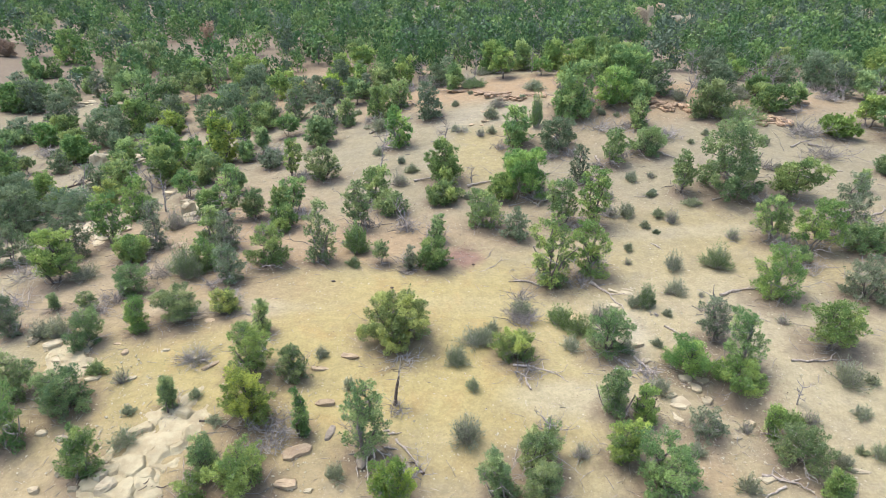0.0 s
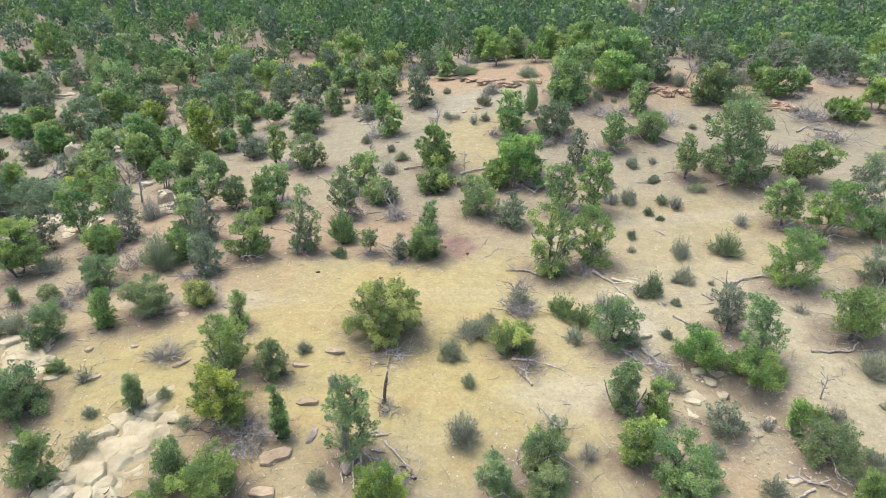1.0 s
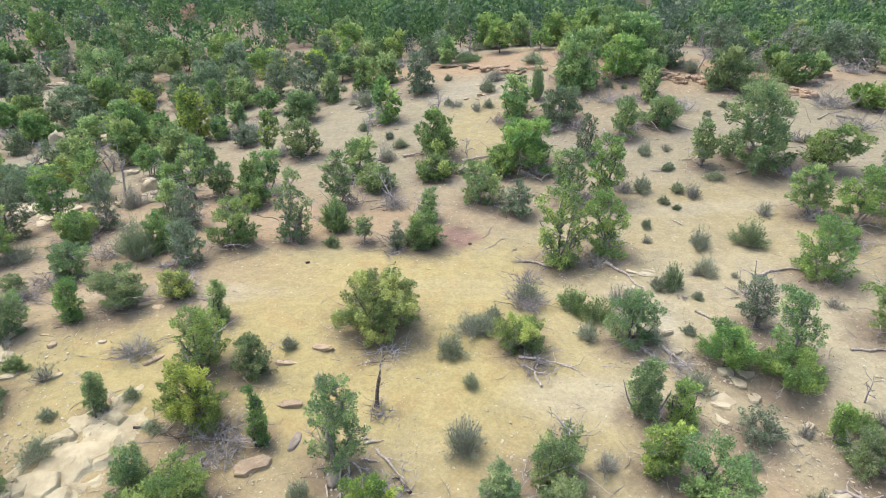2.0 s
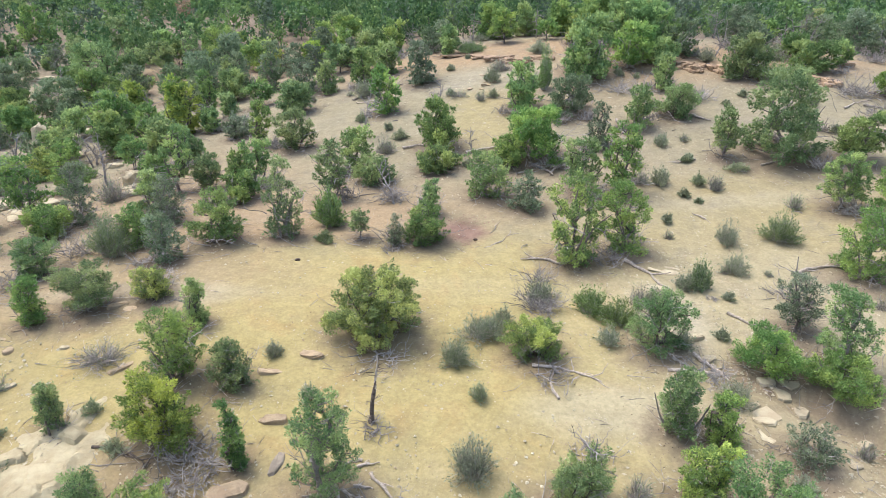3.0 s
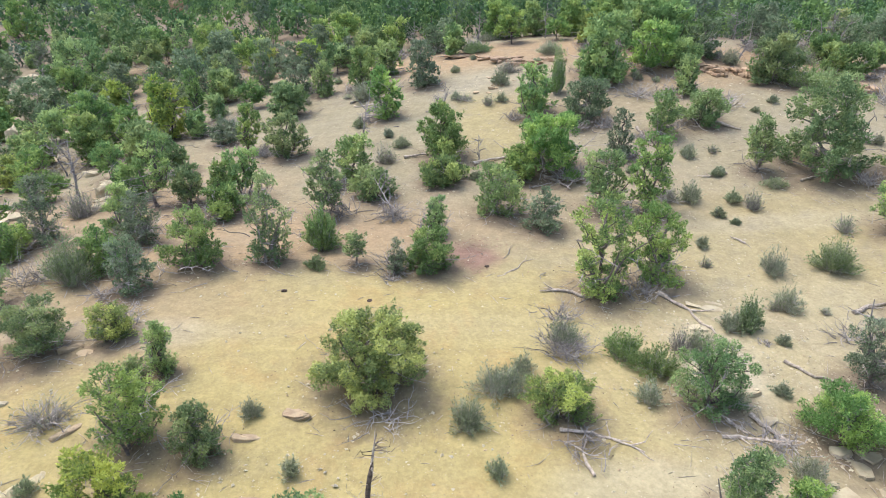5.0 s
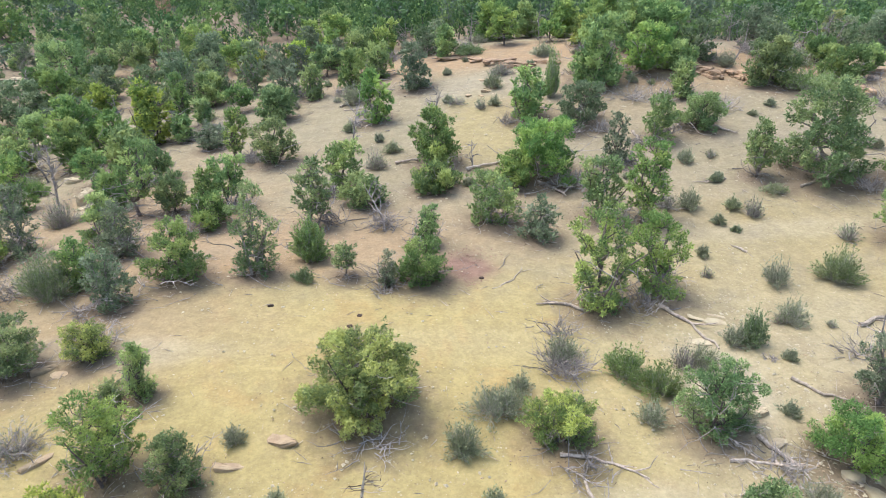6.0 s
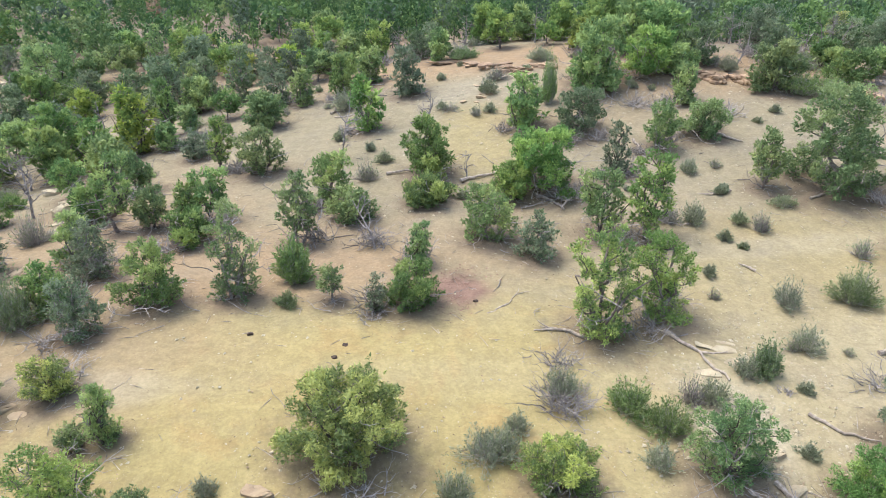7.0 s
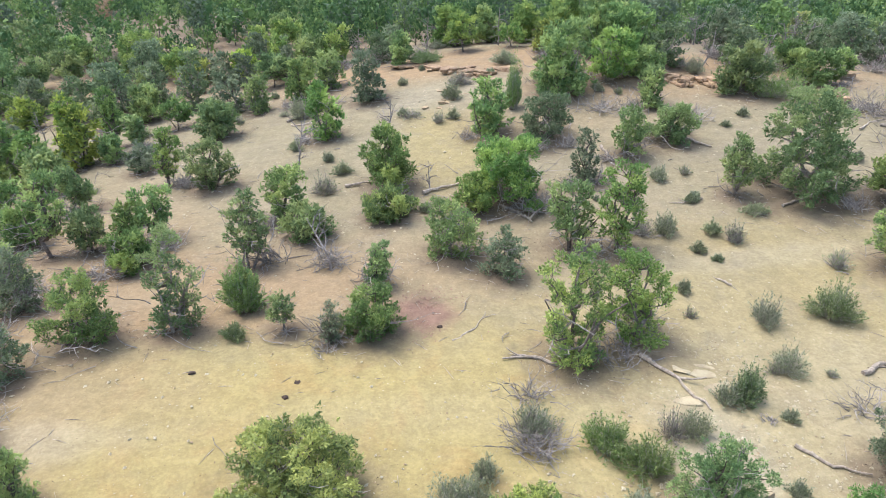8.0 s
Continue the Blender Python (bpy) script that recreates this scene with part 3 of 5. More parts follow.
def brush(x, y, h, w):
    """A heap of dead grey branches."""
    rng = np.random.default_rng(next(seeds))
    top = on_ground("dead_brush", x, y, "tangled heap of dead grey branches on the ground", "dead brush", "dead brush on the slope", rng.uniform(0, 360))
    for q in range(int(4 * (0.6 + 0.5 * w))):
        bag = Bag()
        g = rng.uniform(0, 6.283)
        s = np.array([*rng.normal(0, 0.2 * w, 2), rng.uniform(0, 0.15 * h)])
        fork(rng, bag, s, (np.cos(g), np.sin(g), rng.uniform(0.1, 1.3) * h / w), rng.uniform(0.35, 0.6) * max(w, h), 0.022, 1)
        part("branch", *bag.out(), GREYWOOD, top)
    bag = Bag()
    for q in range(int((7 + 8 * w * max(h, 0.6)) * (1.8 if y < 30 else 2.0))):
        g = rng.uniform(0, 6.283)
        s = np.array([*rng.normal(0, 0.22 * w, 2), rng.uniform(0, 0.15 * h)])
        fork(rng, bag, s, (np.cos(g), np.sin(g), rng.uniform(0.1, 1.3) * h / w), rng.uniform(0.3, 0.55) * max(w, h), 0.016 if y < 30 else 0.024, 2 if y < 27 else 1)
    tagged(part("brushwood", *bag.out(), TWIG, top, "thin grey dry twigs"), kind="stuff")


def log(x0, y0, x1, y1, thick=0.05, forks=3, mat=None, label="weathered grey fallen branch lying on the sand"):
    rng = np.random.default_rng(next(seeds))
    n = 8
    t = np.linspace(0, 1, n + 1)
    bow = rng.uniform(-0.12, 0.12)
    L = math.hypot(x1 - x0, y1 - y0)
    X = x0 + (x1 - x0) * t - (y1 - y0) * bow * np.sin(np.pi * t) + rng.normal(0, 0.022 * L, n + 1)
    Y = y0 + (y1 - y0) * t + (x1 - x0) * bow * np.sin(np.pi * t) + rng.normal(0, 0.022 * L, n + 1)
    Z = ground(X, Y) + thick * 0.6 + rng.uniform(0, 0.04, n + 1)
    p = np.stack([X, Y, Z], 1)
    bag = Bag()
    bag.rod(p, np.linspace(thick, thick * 0.35, n + 1) * rng.uniform(0.75, 1.15, n + 1), 7)
    for q in range(forks):
        i = rng.integers(2, n + 1)
        w = unit(p[i] - p[i - 1]) + np.array([*rng.normal(0, 0.7, 2), rng.uniform(-0.05, 0.35)])
        f = crooked(rng, p[i], w, L * rng.uniform(0.2, 0.4), 4, 0.2)
        f[:, 2] = np.maximum(f[:, 2], ground(f[:, 0], f[:, 1]) + 0.02)
        bag.rod(f, np.linspace(thick * 0.5, thick * 0.2, 5), 5)
    v, f = bag.out()
    ob = new("fallen_log" if thick > 0.06 else "fallen_branch", tri_mesh("fallen_branch", v, f, mat or DEADWOOD))
    tagged(ob, label, "fallen branch", "fallen wood on the slope")


# ---------------------------------------------------------------- rocks
def slab_shape(rng, lx, ly, lz, sides=9, tilt=5.0):
    """An angular flat stone with broken, worn edges and an uneven top."""
    g = np.sort((np.arange(sides) + rng.uniform(-0.38, 0.38, sides)) * 2 * np.pi / sides)
    e = (np.abs(np.cos(g)) ** 3.2 + np.abs(np.sin(g)) ** 3.2) ** (-1 / 3.2) * rng.uniform(0.76, 1.08, sides)
    ring = np.stack([np.cos(g) * e * lx / 2, np.sin(g) * e * ly / 2], 1)
    lv = [(-0.4, 1.0), (0.3, 1.04), (0.72, 1.0), (0.95, 0.9), (1.03, 0.55)]
    v = [np.concatenate([ring * k + rng.normal(0, 0.014 * (lx + ly), (sides, 2)), np.full((sides, 1), z * lz) + rng.normal(0, 0.09 * lz, (sides, 1))], 1) for z, k in lv]
    v = np.concatenate(v + [np.array([[0, 0, lz * rng.uniform(0.95, 1.12)]])])
    i = np.arange(sides)
    j = (i + 1) % sides
    f = []
    for q in range(len(lv) - 1):
        f += [np.stack([q * sides + i, q * sides + j, (q + 1) * sides + j], 1), np.stack([q * sides + i, (q + 1) * sides + j, (q + 1) * sides + i], 1)]
    t = (len(lv) - 1) * sides
    f.append(np.stack([t + i, t + j, np.full(sides, len(lv) * sides)], 1))
    rx, ry = np.radians(rng.normal(0, tilt, 2))
    v[:, 2] += v[:, 0] * np.tan(ry) + v[:, 1] * np.tan(rx)
    return v, np.concatenate(f)


STONE = {"p": (ROCK_PALE, "pale flat sandstone rock lying on the sand"), "b": (ROCK_BROWN, "brown flat sandstone slab lying on the sand"),
         "g": (ROCK_GREY, "grey weathered sandstone slab on the sand"), "r": (ROCK_RED, "red-brown sandstone block at the ledge")}


def rock(kind, x, y, lx, ly, lz, rz=0.0):
    rng = np.random.default_rng(next(seeds))
    mat, words = STONE[kind]
    ob = new("rock", tri_mesh("rock", *slab_shape(rng, lx, ly, lz * (0.62 if lz < 0.6 else 1.0)), mat))
    ob.matrix_world = pose(x, y, float(ground(x, y)) - 0.01, 0, 0, rz)
    tagged(ob, words, "rock", "loose rocks on the slope")


def bedrock(top, rng, x, y, rx, ry, size, mat, rz):
    """A sheet of bare rock split by joints into plates that stand a little higher or lower."""
    ca, sa = math.cos(radians(rz)), math.sin(radians(rz))
    us, vs = np.arange(-1.3 * rx, 1.3 * rx, 0.05), np.arange(-1.3 * ry, 1.3 * ry, 0.05)
    U, V = np.meshgrid(us, vs)
    n = int(5 * rx * ry / size ** 2) + 5
    mid = rng.uniform(-1.35, 1.35, (n, 2)) * (rx, ry)
    lift, tip = rng.uniform(0.0, 0.16, n), rng.normal(0, 0.07, (n, 2))
    wob = np.array([[noise.noise((u * 1.7, v * 1.7, 4.0)) for u in us] for v in vs])
    fine = np.array([[noise.noise((u * 6, v * 6, 9.0)) for u in us] for v in vs])
    du, dv = U[..., None] + 0.15 * wob[..., None] - mid[:, 0], V[..., None] * 1.25 - 0.12 * wob[..., None] - mid[:, 1] * 1.25
    d = np.sqrt(du ** 2 + dv ** 2)
    near = d.argmin(-1)
    two = np.partition(d, 1, -1)
    joint = np.clip((two[..., 1] - two[..., 0]) / 0.12, 0, 1)
    edge = np.sqrt((U / rx) ** 2 + (V / ry) ** 2) + 0.5 * wob
    rise = np.clip((1.02 - edge) / 0.22, -1, 1)
    high = 0.02 + lift[near] + tip[near, 0] * np.take_along_axis(du, near[..., None], -1)[..., 0] + tip[near, 1] * np.take_along_axis(dv, near[..., None], -1)[..., 0] + 0.02 * fine
    Z = np.where(rise > 0, high * rise * (0.6 + 0.4 * joint), 0.25 * rise)
    wx, wy = x + ca * U - sa * V, y + sa * U + ca * V
    Z = Z + ground(wx, wy) - float(ground(x, y))
    nx = len(us)
    i = (np.arange(len(vs) - 1)[:, None] * nx + np.arange(nx - 1)[None, :]).ravel()
    part("bedrock", np.stack([U, V, Z], -1).reshape(-1, 3), np.stack([i, i + 1, i + nx + 1, i + nx], 1), mat, top, "pale cracked rock sheet")


def outcrop(name, label, x, y, rx, ry, thin, kind, size, rz=0.0):
    """Bedrock broken into flat stones."""
    rng = np.random.default_rng(next(seeds))
    top = on_ground(name, x, y, label, "rock outcrop", "", rz)
    base = float(ground(x, y))
    if thin < 0.4 and kind == "p" and size < 0.6:
        bedrock(top, rng, x, y, rx, ry, size * 1.5, BEDROCK, rz)
        thin = 0.72
    ca, sa = math.cos(radians(rz)), math.sin(radians(rz))
    n = int(4.6 * rx * ry / size ** 2) + 6
    seeds_xy = rng.uniform(-1.25, 1.25, (n, 2)) * (rx, ry)
    # some plates are far larger than the chips between them
    wide = seeds_xy[rng.random(n) < 0.2]
    seeds_xy = np.array([p for p in seeds_xy if not any(0 < np.hypot(*(p - o)) < size * 0.95 for o in wide)])
    for q, mid in enumerate(seeds_xy):
        if (mid[0] / rx) ** 2 + (mid[1] / ry) ** 2 > rng.uniform(0.55, 1.2) or rng.random() < thin:
            continue
        # the stone fills the ground nearer to its own middle than to any other
        ring = [np.array(p) * size * 1.25 for p in ((-1, -1), (1, -1), (1, 1), (-1, 1))]
        for other in np.delete(seeds_xy, q, 0) - mid:
            cut, kept = other @ other / 2, []
            for a, b in zip(ring, ring[1:] + ring[:1]):
                da, db = a @ other - cut, b @ other - cut
                if da <= 0:
                    kept.append(a)
                if da * db < 0:
                    kept.append(a + (b - a) * da / (da - db))
            ring = kept
        edge = []
        for a, b in zip(ring, ring[1:] + ring[:1]):
            edge += [a, (a + b) / 2 + rng.normal(0, 0.035 * size, 2)]
        ring = np.array(edge) * rng.uniform(0.94, 1.01)
        m = len(ring)
        high, tilt = size * rng.uniform(0.03, 0.15) * (2.2 if rng.random() < 0.15 else 1.0), rng.normal(0, 0.08, 2)
        v = np.concatenate([np.concatenate([ring * k, np.full((m, 1), z * high) + (ring @ tilt)[:, None]], 1) for z, k in ((-0.8, 1.0), (0.7, 1.0), (1.0, 0.9))] + [np.array([[0, 0, high * 1.02]])])
        i, j = np.arange(m), (np.arange(m) + 1) % m
        f = np.concatenate([np.stack([o + i, o + j, o + m + j], 1) for o in (0, m)] + [np.stack([o + i, o + m + j, o + m + i], 1) for o in (0, m)] + [np.stack([2 * m + i, 2 * m + j, np.full(m, 3 * m)], 1)])
        ob = part("stone", v, f, STONE[kind][0], top)
        wx, wy = x + ca * mid[0] - sa * mid[1], y + sa * mid[0] + ca * mid[1]
        ob.matrix_local = pose(mid[0], mid[1], float(ground(wx, wy)) - base - 0.02)


def ledge(x0, y0, x1, y1, count, kind, high, deep, courses=2):
    """A low broken step of layered rock."""
    rng = np.random.default_rng(next(seeds))
    rz = math.degrees(math.atan2(y1 - y0, x1 - x0))
    top = on_ground("rock_ledge", x0, y0, "low broken ledge of layered red-brown sandstone" if kind == "r" else "low broken ledge of pale layered sandstone", "rock ledge", "", rz)
    L = math.hypot(x1 - x0, y1 - y0)
    base = float(ground(x0, y0))
    for c in range(courses):
        for q in range(count):
            t = (q + rng.uniform(-0.3, 0.3)) / count
            wx, wy = x0 + (x1 - x0) * t, y0 + (y1 - y0) * t
            lx = L / count * rng.uniform(1.2, 2.6)
            v, f = slab_shape(rng, lx, deep * rng.uniform(0.9, 1.7), 0.6 * high / courses * rng.uniform(0.7, 1.2), int(rng.integers(7, 10)), 3.0)
            ob = part("ledge_block", v, f, STONE[kind][0], top)
            ob.matrix_local = pose(L * t, rng.normal(0, deep * 0.22) + 0.25 * c * deep - 0.35 * math.sin(t * 9), float(ground(wx, wy)) - base - 0.06 + 0.6 * c * high / courses, 0, 0, rng.normal(0, 9))


# ---------------------------------------------------------------- plants, in rows from the foot of the slope upwards
tree("Y", -1.56, 14.31, 1.73, 1.46)
tree("J", 2.95, 14.32, 1.79, 1.54)
tree("J", 12.04, 14.43, 1.10, 0.94)
tree("J", -7.81, 14.68, 0.91, 1.21)
tree("J", 1.77, 14.75, 1.66, 1.18)
shrub("S", 9.50, 14.82, 0.59, 0.70)
tree("J", -6.39, 14.97, 1.68, 2.03)
tree("J", 6.88, 14.98, 2.02, 2.04)
shrub("s", 6.91, 15.18, 0.82, 0.53)
shrub("S", -3.48, 15.42, 0.53, 0.63)
brush(-1.10, 15.52, 0.94, 1.26)
tree("J", -7.69, 15.57, 1.55, 1.17)
tree("J", -11.71, 15.59, 1.85, 1.44)
tree("J", 3.06, 15.62, 1.60, 1.87)
shrub("S", 12.89, 15.66, 0.54, 0.63)
shrub("S", 14.21, 15.93, 0.54, 0.64)
tree("J", 11.60, 15.99, 1.36, 2.02)
tree("Y", 5.85, 16.06, 1.74, 1.38)
tree("T", -2.57, 16.23, 2.99, 1.63, 0.20)
shrub("S", 4.54, 16.25, 0.63, 0.74)
shrub("S", 8.39, 16.30, 0.48, 0.56)
dead_tree(3.52, 16.48, 2.01, 1.23)
shrub("S", 3.00, 16.57, 0.48, 0.57)
brush(-6.32, 16.57, 0.56, 0.75)
brush(-5.96, 16.58, 0.59, 1.13)
brush(-5.51, 16.76, 0.57, 0.76)
shrub("S", -10.84, 16.86, 0.56, 1.05)
shrub("S", 0.77, 16.93, 1.02, 1.20)
tree("J", -14.87, 16.95, 2.07, 1.56)
tree("G", 8.94, 17.15, 1.07, 1.44)
tree("J", -4.85, 17.16, 1.90, 0.63)
shrub("S", 10.46, 17.35, 0.49, 0.58)
brush(-5.89, 17.36, 1.15, 1.54)
tree("J", 11.43, 17.36, 1.29, 0.87)
brush(3.73, 17.46, 0.66, 0.88)
shrub("S", 12.81, 17.62, 0.58, 0.68)
shrub("S", -8.01, 17.70, 0.22, 0.59)
shrub("s", 12.27, 17.73, 0.59, 0.89)
tree("J", 7.01, 17.83, 1.54, 0.98)
tree("Y", -6.88, 17.85, 1.94, 2.01)
brush(-1.57, 18.17, 0.53, 0.70)
shrub("S", -11.25, 18.18, 0.34, 0.40)
tree("J", 6.11, 18.24, 2.00, 1.40)
tree("J", -9.80, 18.33, 1.39, 0.74)
dead_tree(12.74, 18.47, 1.11, 0.49)
tree("J", -13.72, 18.63, 1.45, 2.28)
shrub("S", -9.07, 18.93, 0.35, 0.41)
tree("J", -15.96, 19.24, 1.81, 1.70)
shrub("S", 8.05, 19.29, 0.71, 0.84)
shrub("S", -3.54, 19.40, 0.41, 0.48)
shrub("S", 1.09, 19.43, 0.45, 0.53)
shrub("S", 15.06, 19.44, 0.97, 1.26)
tree("J", 11.07, 19.61, 1.11, 2.11)
shrub("S", -12.14, 19.82, 0.63, 0.74)
tree("J", -5.75, 19.90, 1.44, 1.23)
tree("T", -7.29, 20.07, 2.2, 1.83, 0.2)
brush(7.84, 20.17, 0.57, 0.76)
brush(3.20, 20.32, 0.54, 1.20)
shrub("s", -13.36, 20.34, 0.50, 0.65)
tree("T", 11.75, 20.49, 2.53, 1.54, 0.15)
brush(7.63, 20.53, 0.32, 1.21)
tree("J", 9.55, 20.60, 1.46, 2.01)
shrub("S", 0.44, 20.84, 0.56, 0.66)
brush(-9.69, 20.88, 0.83, 1.10)
shrub("S", -9.76, 20.96, 0.46, 1.77)
shrub("S", 0.50, 21.03, 0.7, 0.95)
brush(-1.68, 21.11, 0.36, 1.34)
shrub("S", -4.83, 21.16, 0.44, 0.51)
tree("Y", 2.94, 21.29, 1.24, 1.83)
tree("T", 15.43, 21.49, 2.15, 2.50, 0.25)
tree("T", 6.58, 21.54, 2.0, 1.85, 0.15)
shrub("S", 7.43, 21.77, 0.58, 0.69)
shrub("S", 5.24, 21.90, 0.59, 0.69)
shrub("S", 8.77, 22.09, 0.39, 0.46)
tree("J", -14.65, 22.11, 1.58, 1.55)
shrub("S", 1.27, 22.20, 0.75, 1.3)
tree("H", -1.95, 22.30, 2.25, 3.0)
shrub("S", 1.69, 22.34, 0.65, 1.0)
tree("G", 11.22, 22.35, 2.0, 1.5, 0.3)
dead_tree(11.42, 22.51, 2.56, 1.41)
tree("J", -8.20, 22.52, 0.62, 0.74)
tree("J", -7.51, 22.69, 1.67, 0.81)
shrub("S", -16.13, 22.84, 1.00, 1.18)
shrub("S", -16.89, 22.89, 0.80, 0.94)
tree("J", -12.85, 22.90, 1.57, 1.12)
shrub("S", 2.09, 23.05, 0.51, 0.60)
tree("G", -18.39, 23.24, 1.88, 1.19)
tree("L", -11.40, 23.52, 1.44, 2.23, 0.30)
shrub("s", 5.05, 23.75, 0.8, 1.15)
shrub("s", 5.75, 23.05, 0.75, 1.1)
brush(3.46, 23.71, 0.82, 1.09)
brush(3.33, 23.78, 1.00, 1.33)
shrub("S", 7.34, 24.03, 0.70, 0.86)
shrub("S", 6.78, 24.06, 0.82, 0.99)
tree("Y", -9.52, 24.21, 1.12, 1.29)
brush(11.91, 24.28, 0.83, 1.11)
shrub("S", 9.89, 24.29, 0.32, 0.37)
brush(9.37, 24.32, 0.28, 0.37)
shrub("S", 3.47, 24.40, 0.84, 0.99)
tree("T", -15.79, 24.69, 1.03, 1.01, 0.30)
tree("G", 18.79, 24.80, 1.96, 2.29)
tree("T", -17.49, 24.98, 0.93, 0.64, 0.20)
shrub("S", 8.63, 25.06, 0.65, 0.76)
shrub("s", 9.15, 25.07, 1.07, 0.76)
tree("J", 15.03, 25.21, 2.58, 2.40)
brush(3.52, 25.64, 0.93, 1.24)
brush(3.40, 24.35, 1.1, 1.2)
shrub("S", 10.83, 26.10, 0.78, 0.92)
tree("J", -14.37, 26.12, 1.48, 1.66)
tree("G", -10.10, 27.05, 1.85, 1.51)
tree("Y", 5.10, 27.06, 3.46, 2.19)
shrub("s", -12.36, 27.69, 1.70, 1.63)
tree("J", 7.15, 27.78, 2.88, 2.24)
brush(-1.78, 27.88, 0.53, 0.71)
tree("T", -18.96, 27.89, 2.67, 2.64, 0.30)
tree("J", 17.64, 28.09, 0.91, 1.27)
shrub("S", -17.73, 28.14, 0.73, 1.53)
shrub("s", 13.55, 28.33, 1.09, 1.25)
shrub("S", 11.41, 28.34, 0.83, 0.98)
tree("J", -11.73, 28.40, 1.59, 1.56)
shrub("s", -4.46, 28.67, 0.48, 0.62)
tree("J", -0.45, 28.80, 1.5, 2.05)
tree("G", -1.62, 28.35, 1.35, 0.75)
tree("J", -8.70, 28.74, 2.11, 2.21)
tree("T", -3.03, 28.95, 1.15, 0.95, 0.6)
shrub("S", 9.31, 28.87, 0.41, 0.48)
tree("J", 21.23, 28.90, 1.36, 2.59)
tree("J", -6.27, 29.21, 3.29, 1.66)
tree("T", 18.57, 29.24, 2.80, 2.51, 0.35)
tree("J", -16.11, 29.89, 1.31, 1.87)
shrub("S", 9.71, 30.32, 0.38, 0.44)
shrub("s", -4.52, 30.38, 1.58, 1.18)
tree("J", -16.33, 30.45, 1.17, 1.78)
tree("Y", -4.37, 30.57, 1.33, 0.75)
tree("T", 17.22, 30.65, 2.46, 1.99, 0.30)
shrub("S", 15.39, 30.98, 0.69, 0.81)
tree("G", 21.33, 31.06, 3.13, 2.28)
tree("T", -0.39, 31.40, 1.59, 1.01, 0.30)
tree("G", -15.53, 31.42, 2.69, 1.55)
brush(23.01, 31.79, 0.97, 1.30)
tree("G", 3.96, 32.07, 1.78, 1.63)
tree("J", -12.60, 32.18, 2.07, 1.39)
dead_tree(-22.81, 32.56, 1.21, 1.21)
shrub("S", 11.24, 32.69, 0.40, 0.47)
tree("T", -18.58, 32.83, 2.97, 1.80, 0.30)
dead_tree(-2.01, 32.88, 2.19, 1.39)
tree("T", 8.37, 33.13, 3.43, 1.87, 0.25)
brush(-2.25, 33.17, 1.05, 1.43)
tree("T", -4.87, 33.21, 2.82, 1.38, 0.35)
shrub("S", 12.87, 33.24, 0.81, 0.95)
tree("J", 2.39, 33.54, 2.15, 2.12)
tree("T", 6.75, 33.54, 2.69, 1.89, 0.40)
tree("J", -9.02, 33.66, 1.40, 1.77)
shrub("S", 12.32, 33.95, 0.46, 0.65)
shrub("S", 10.57, 34.13, 0.83, 0.97)
shrub("S", 9.67, 34.30, 0.76, 1.14)
shrub("S", -15.59, 34.60, 1.31, 1.54)
shrub("S", 14.63, 35.08, 0.41, 0.99)
tree("L", 19.95, 35.18, 2.58, 2.73, 0.35)
tree("T", -9.66, 35.27, 1.87, 1.11, 0.30)
tree("T", -12.51, 35.31, 3.28, 1.39, 0.45)
tree("J", 24.63, 35.43, 1.40, 0.84)
tree("T", -11.17, 35.57, 1.81, 1.64, 0.25)
tree("J", -3.13, 35.57, 1.44, 1.98)
tree("J", 17.14, 36.24, 4.36, 4.05)
tree("T", -8.94, 36.26, 2.29, 1.67, 0.40)
shrub("S", 10.03, 36.32, 0.66, 0.85)
tree("T", 14.54, 36.62, 2.49, 1.52, 0.30)
shrub("S", 12.79, 36.65, 0.35, 0.41)
tree("J", -14.31, 36.67, 1.79, 2.01)
tree("G", -26.45, 36.73, 3.16, 2.93)
brush(5.97, 36.84, 1.41, 1.88)
tree("J", 3.68, 37.01, 1.64, 1.66)
tree("Y", 0.06, 37.03, 1.27, 2.12)
tree("J", -19.40, 37.55, 2.68, 1.88)
tree("T", -4.18, 37.60, 2.34, 1.82, 0.20)
tree("J", 27.85, 37.68, 1.71, 1.95)
tree("J", 5.15, 37.90, 2.82, 3.42)
tree("G", -24.21, 38.39, 2.14, 3.59)
shrub("S", 11.94, 38.48, 0.61, 0.71)
tree("G", 8.74, 38.74, 2.45, 1.24)
shrub("S", 13.29, 38.84, 0.43, 0.50)
brush(20.76, 39.15, 0.89, 1.18)
dead_tree(1.90, 39.62, 1.39, 0.77)
shrub("S", -2.80, 40.04, 0.88, 1.30)
tree("J", 0.17, 40.16, 2.70, 2.46)
brush(25.22, 40.55, 1.06, 2.59)
tree("T", 11.27, 40.91, 2.39, 1.74, 0.15)
tree("L", -13.69, 41.04, 2.05, 1.66, 0.30)
shrub("S", -2.09, 42.09, 0.59, 0.85)
tree("J", -8.19, 42.10, 2.53, 2.25)
tree("J", 13.87, 42.11, 1.91, 2.14)
shrub("S", 22.13, 42.92, 0.56, 0.66)
dead_tree(-4.31, 42.94, 2.54, 1.90)
tree("T", -10.57, 43.00, 2.87, 1.19, 0.35)
brush(-25.82, 43.21, 1.87, 2.49)
tree("G", 7.96, 43.64, 2.31, 2.62)
tree("B", 27.80, 44.08, 1.50, 2.27)
brush(25.70, 44.26, 1.39, 2.78)
brush(16.00, 44.32, 1.19, 1.59)
tree("J", 5.30, 44.89, 2.84, 2.27)
dead_tree(0.03, 45.47, 2.28, 1.53)
shrub("S", -4.74, 45.75, 0.60, 0.71)
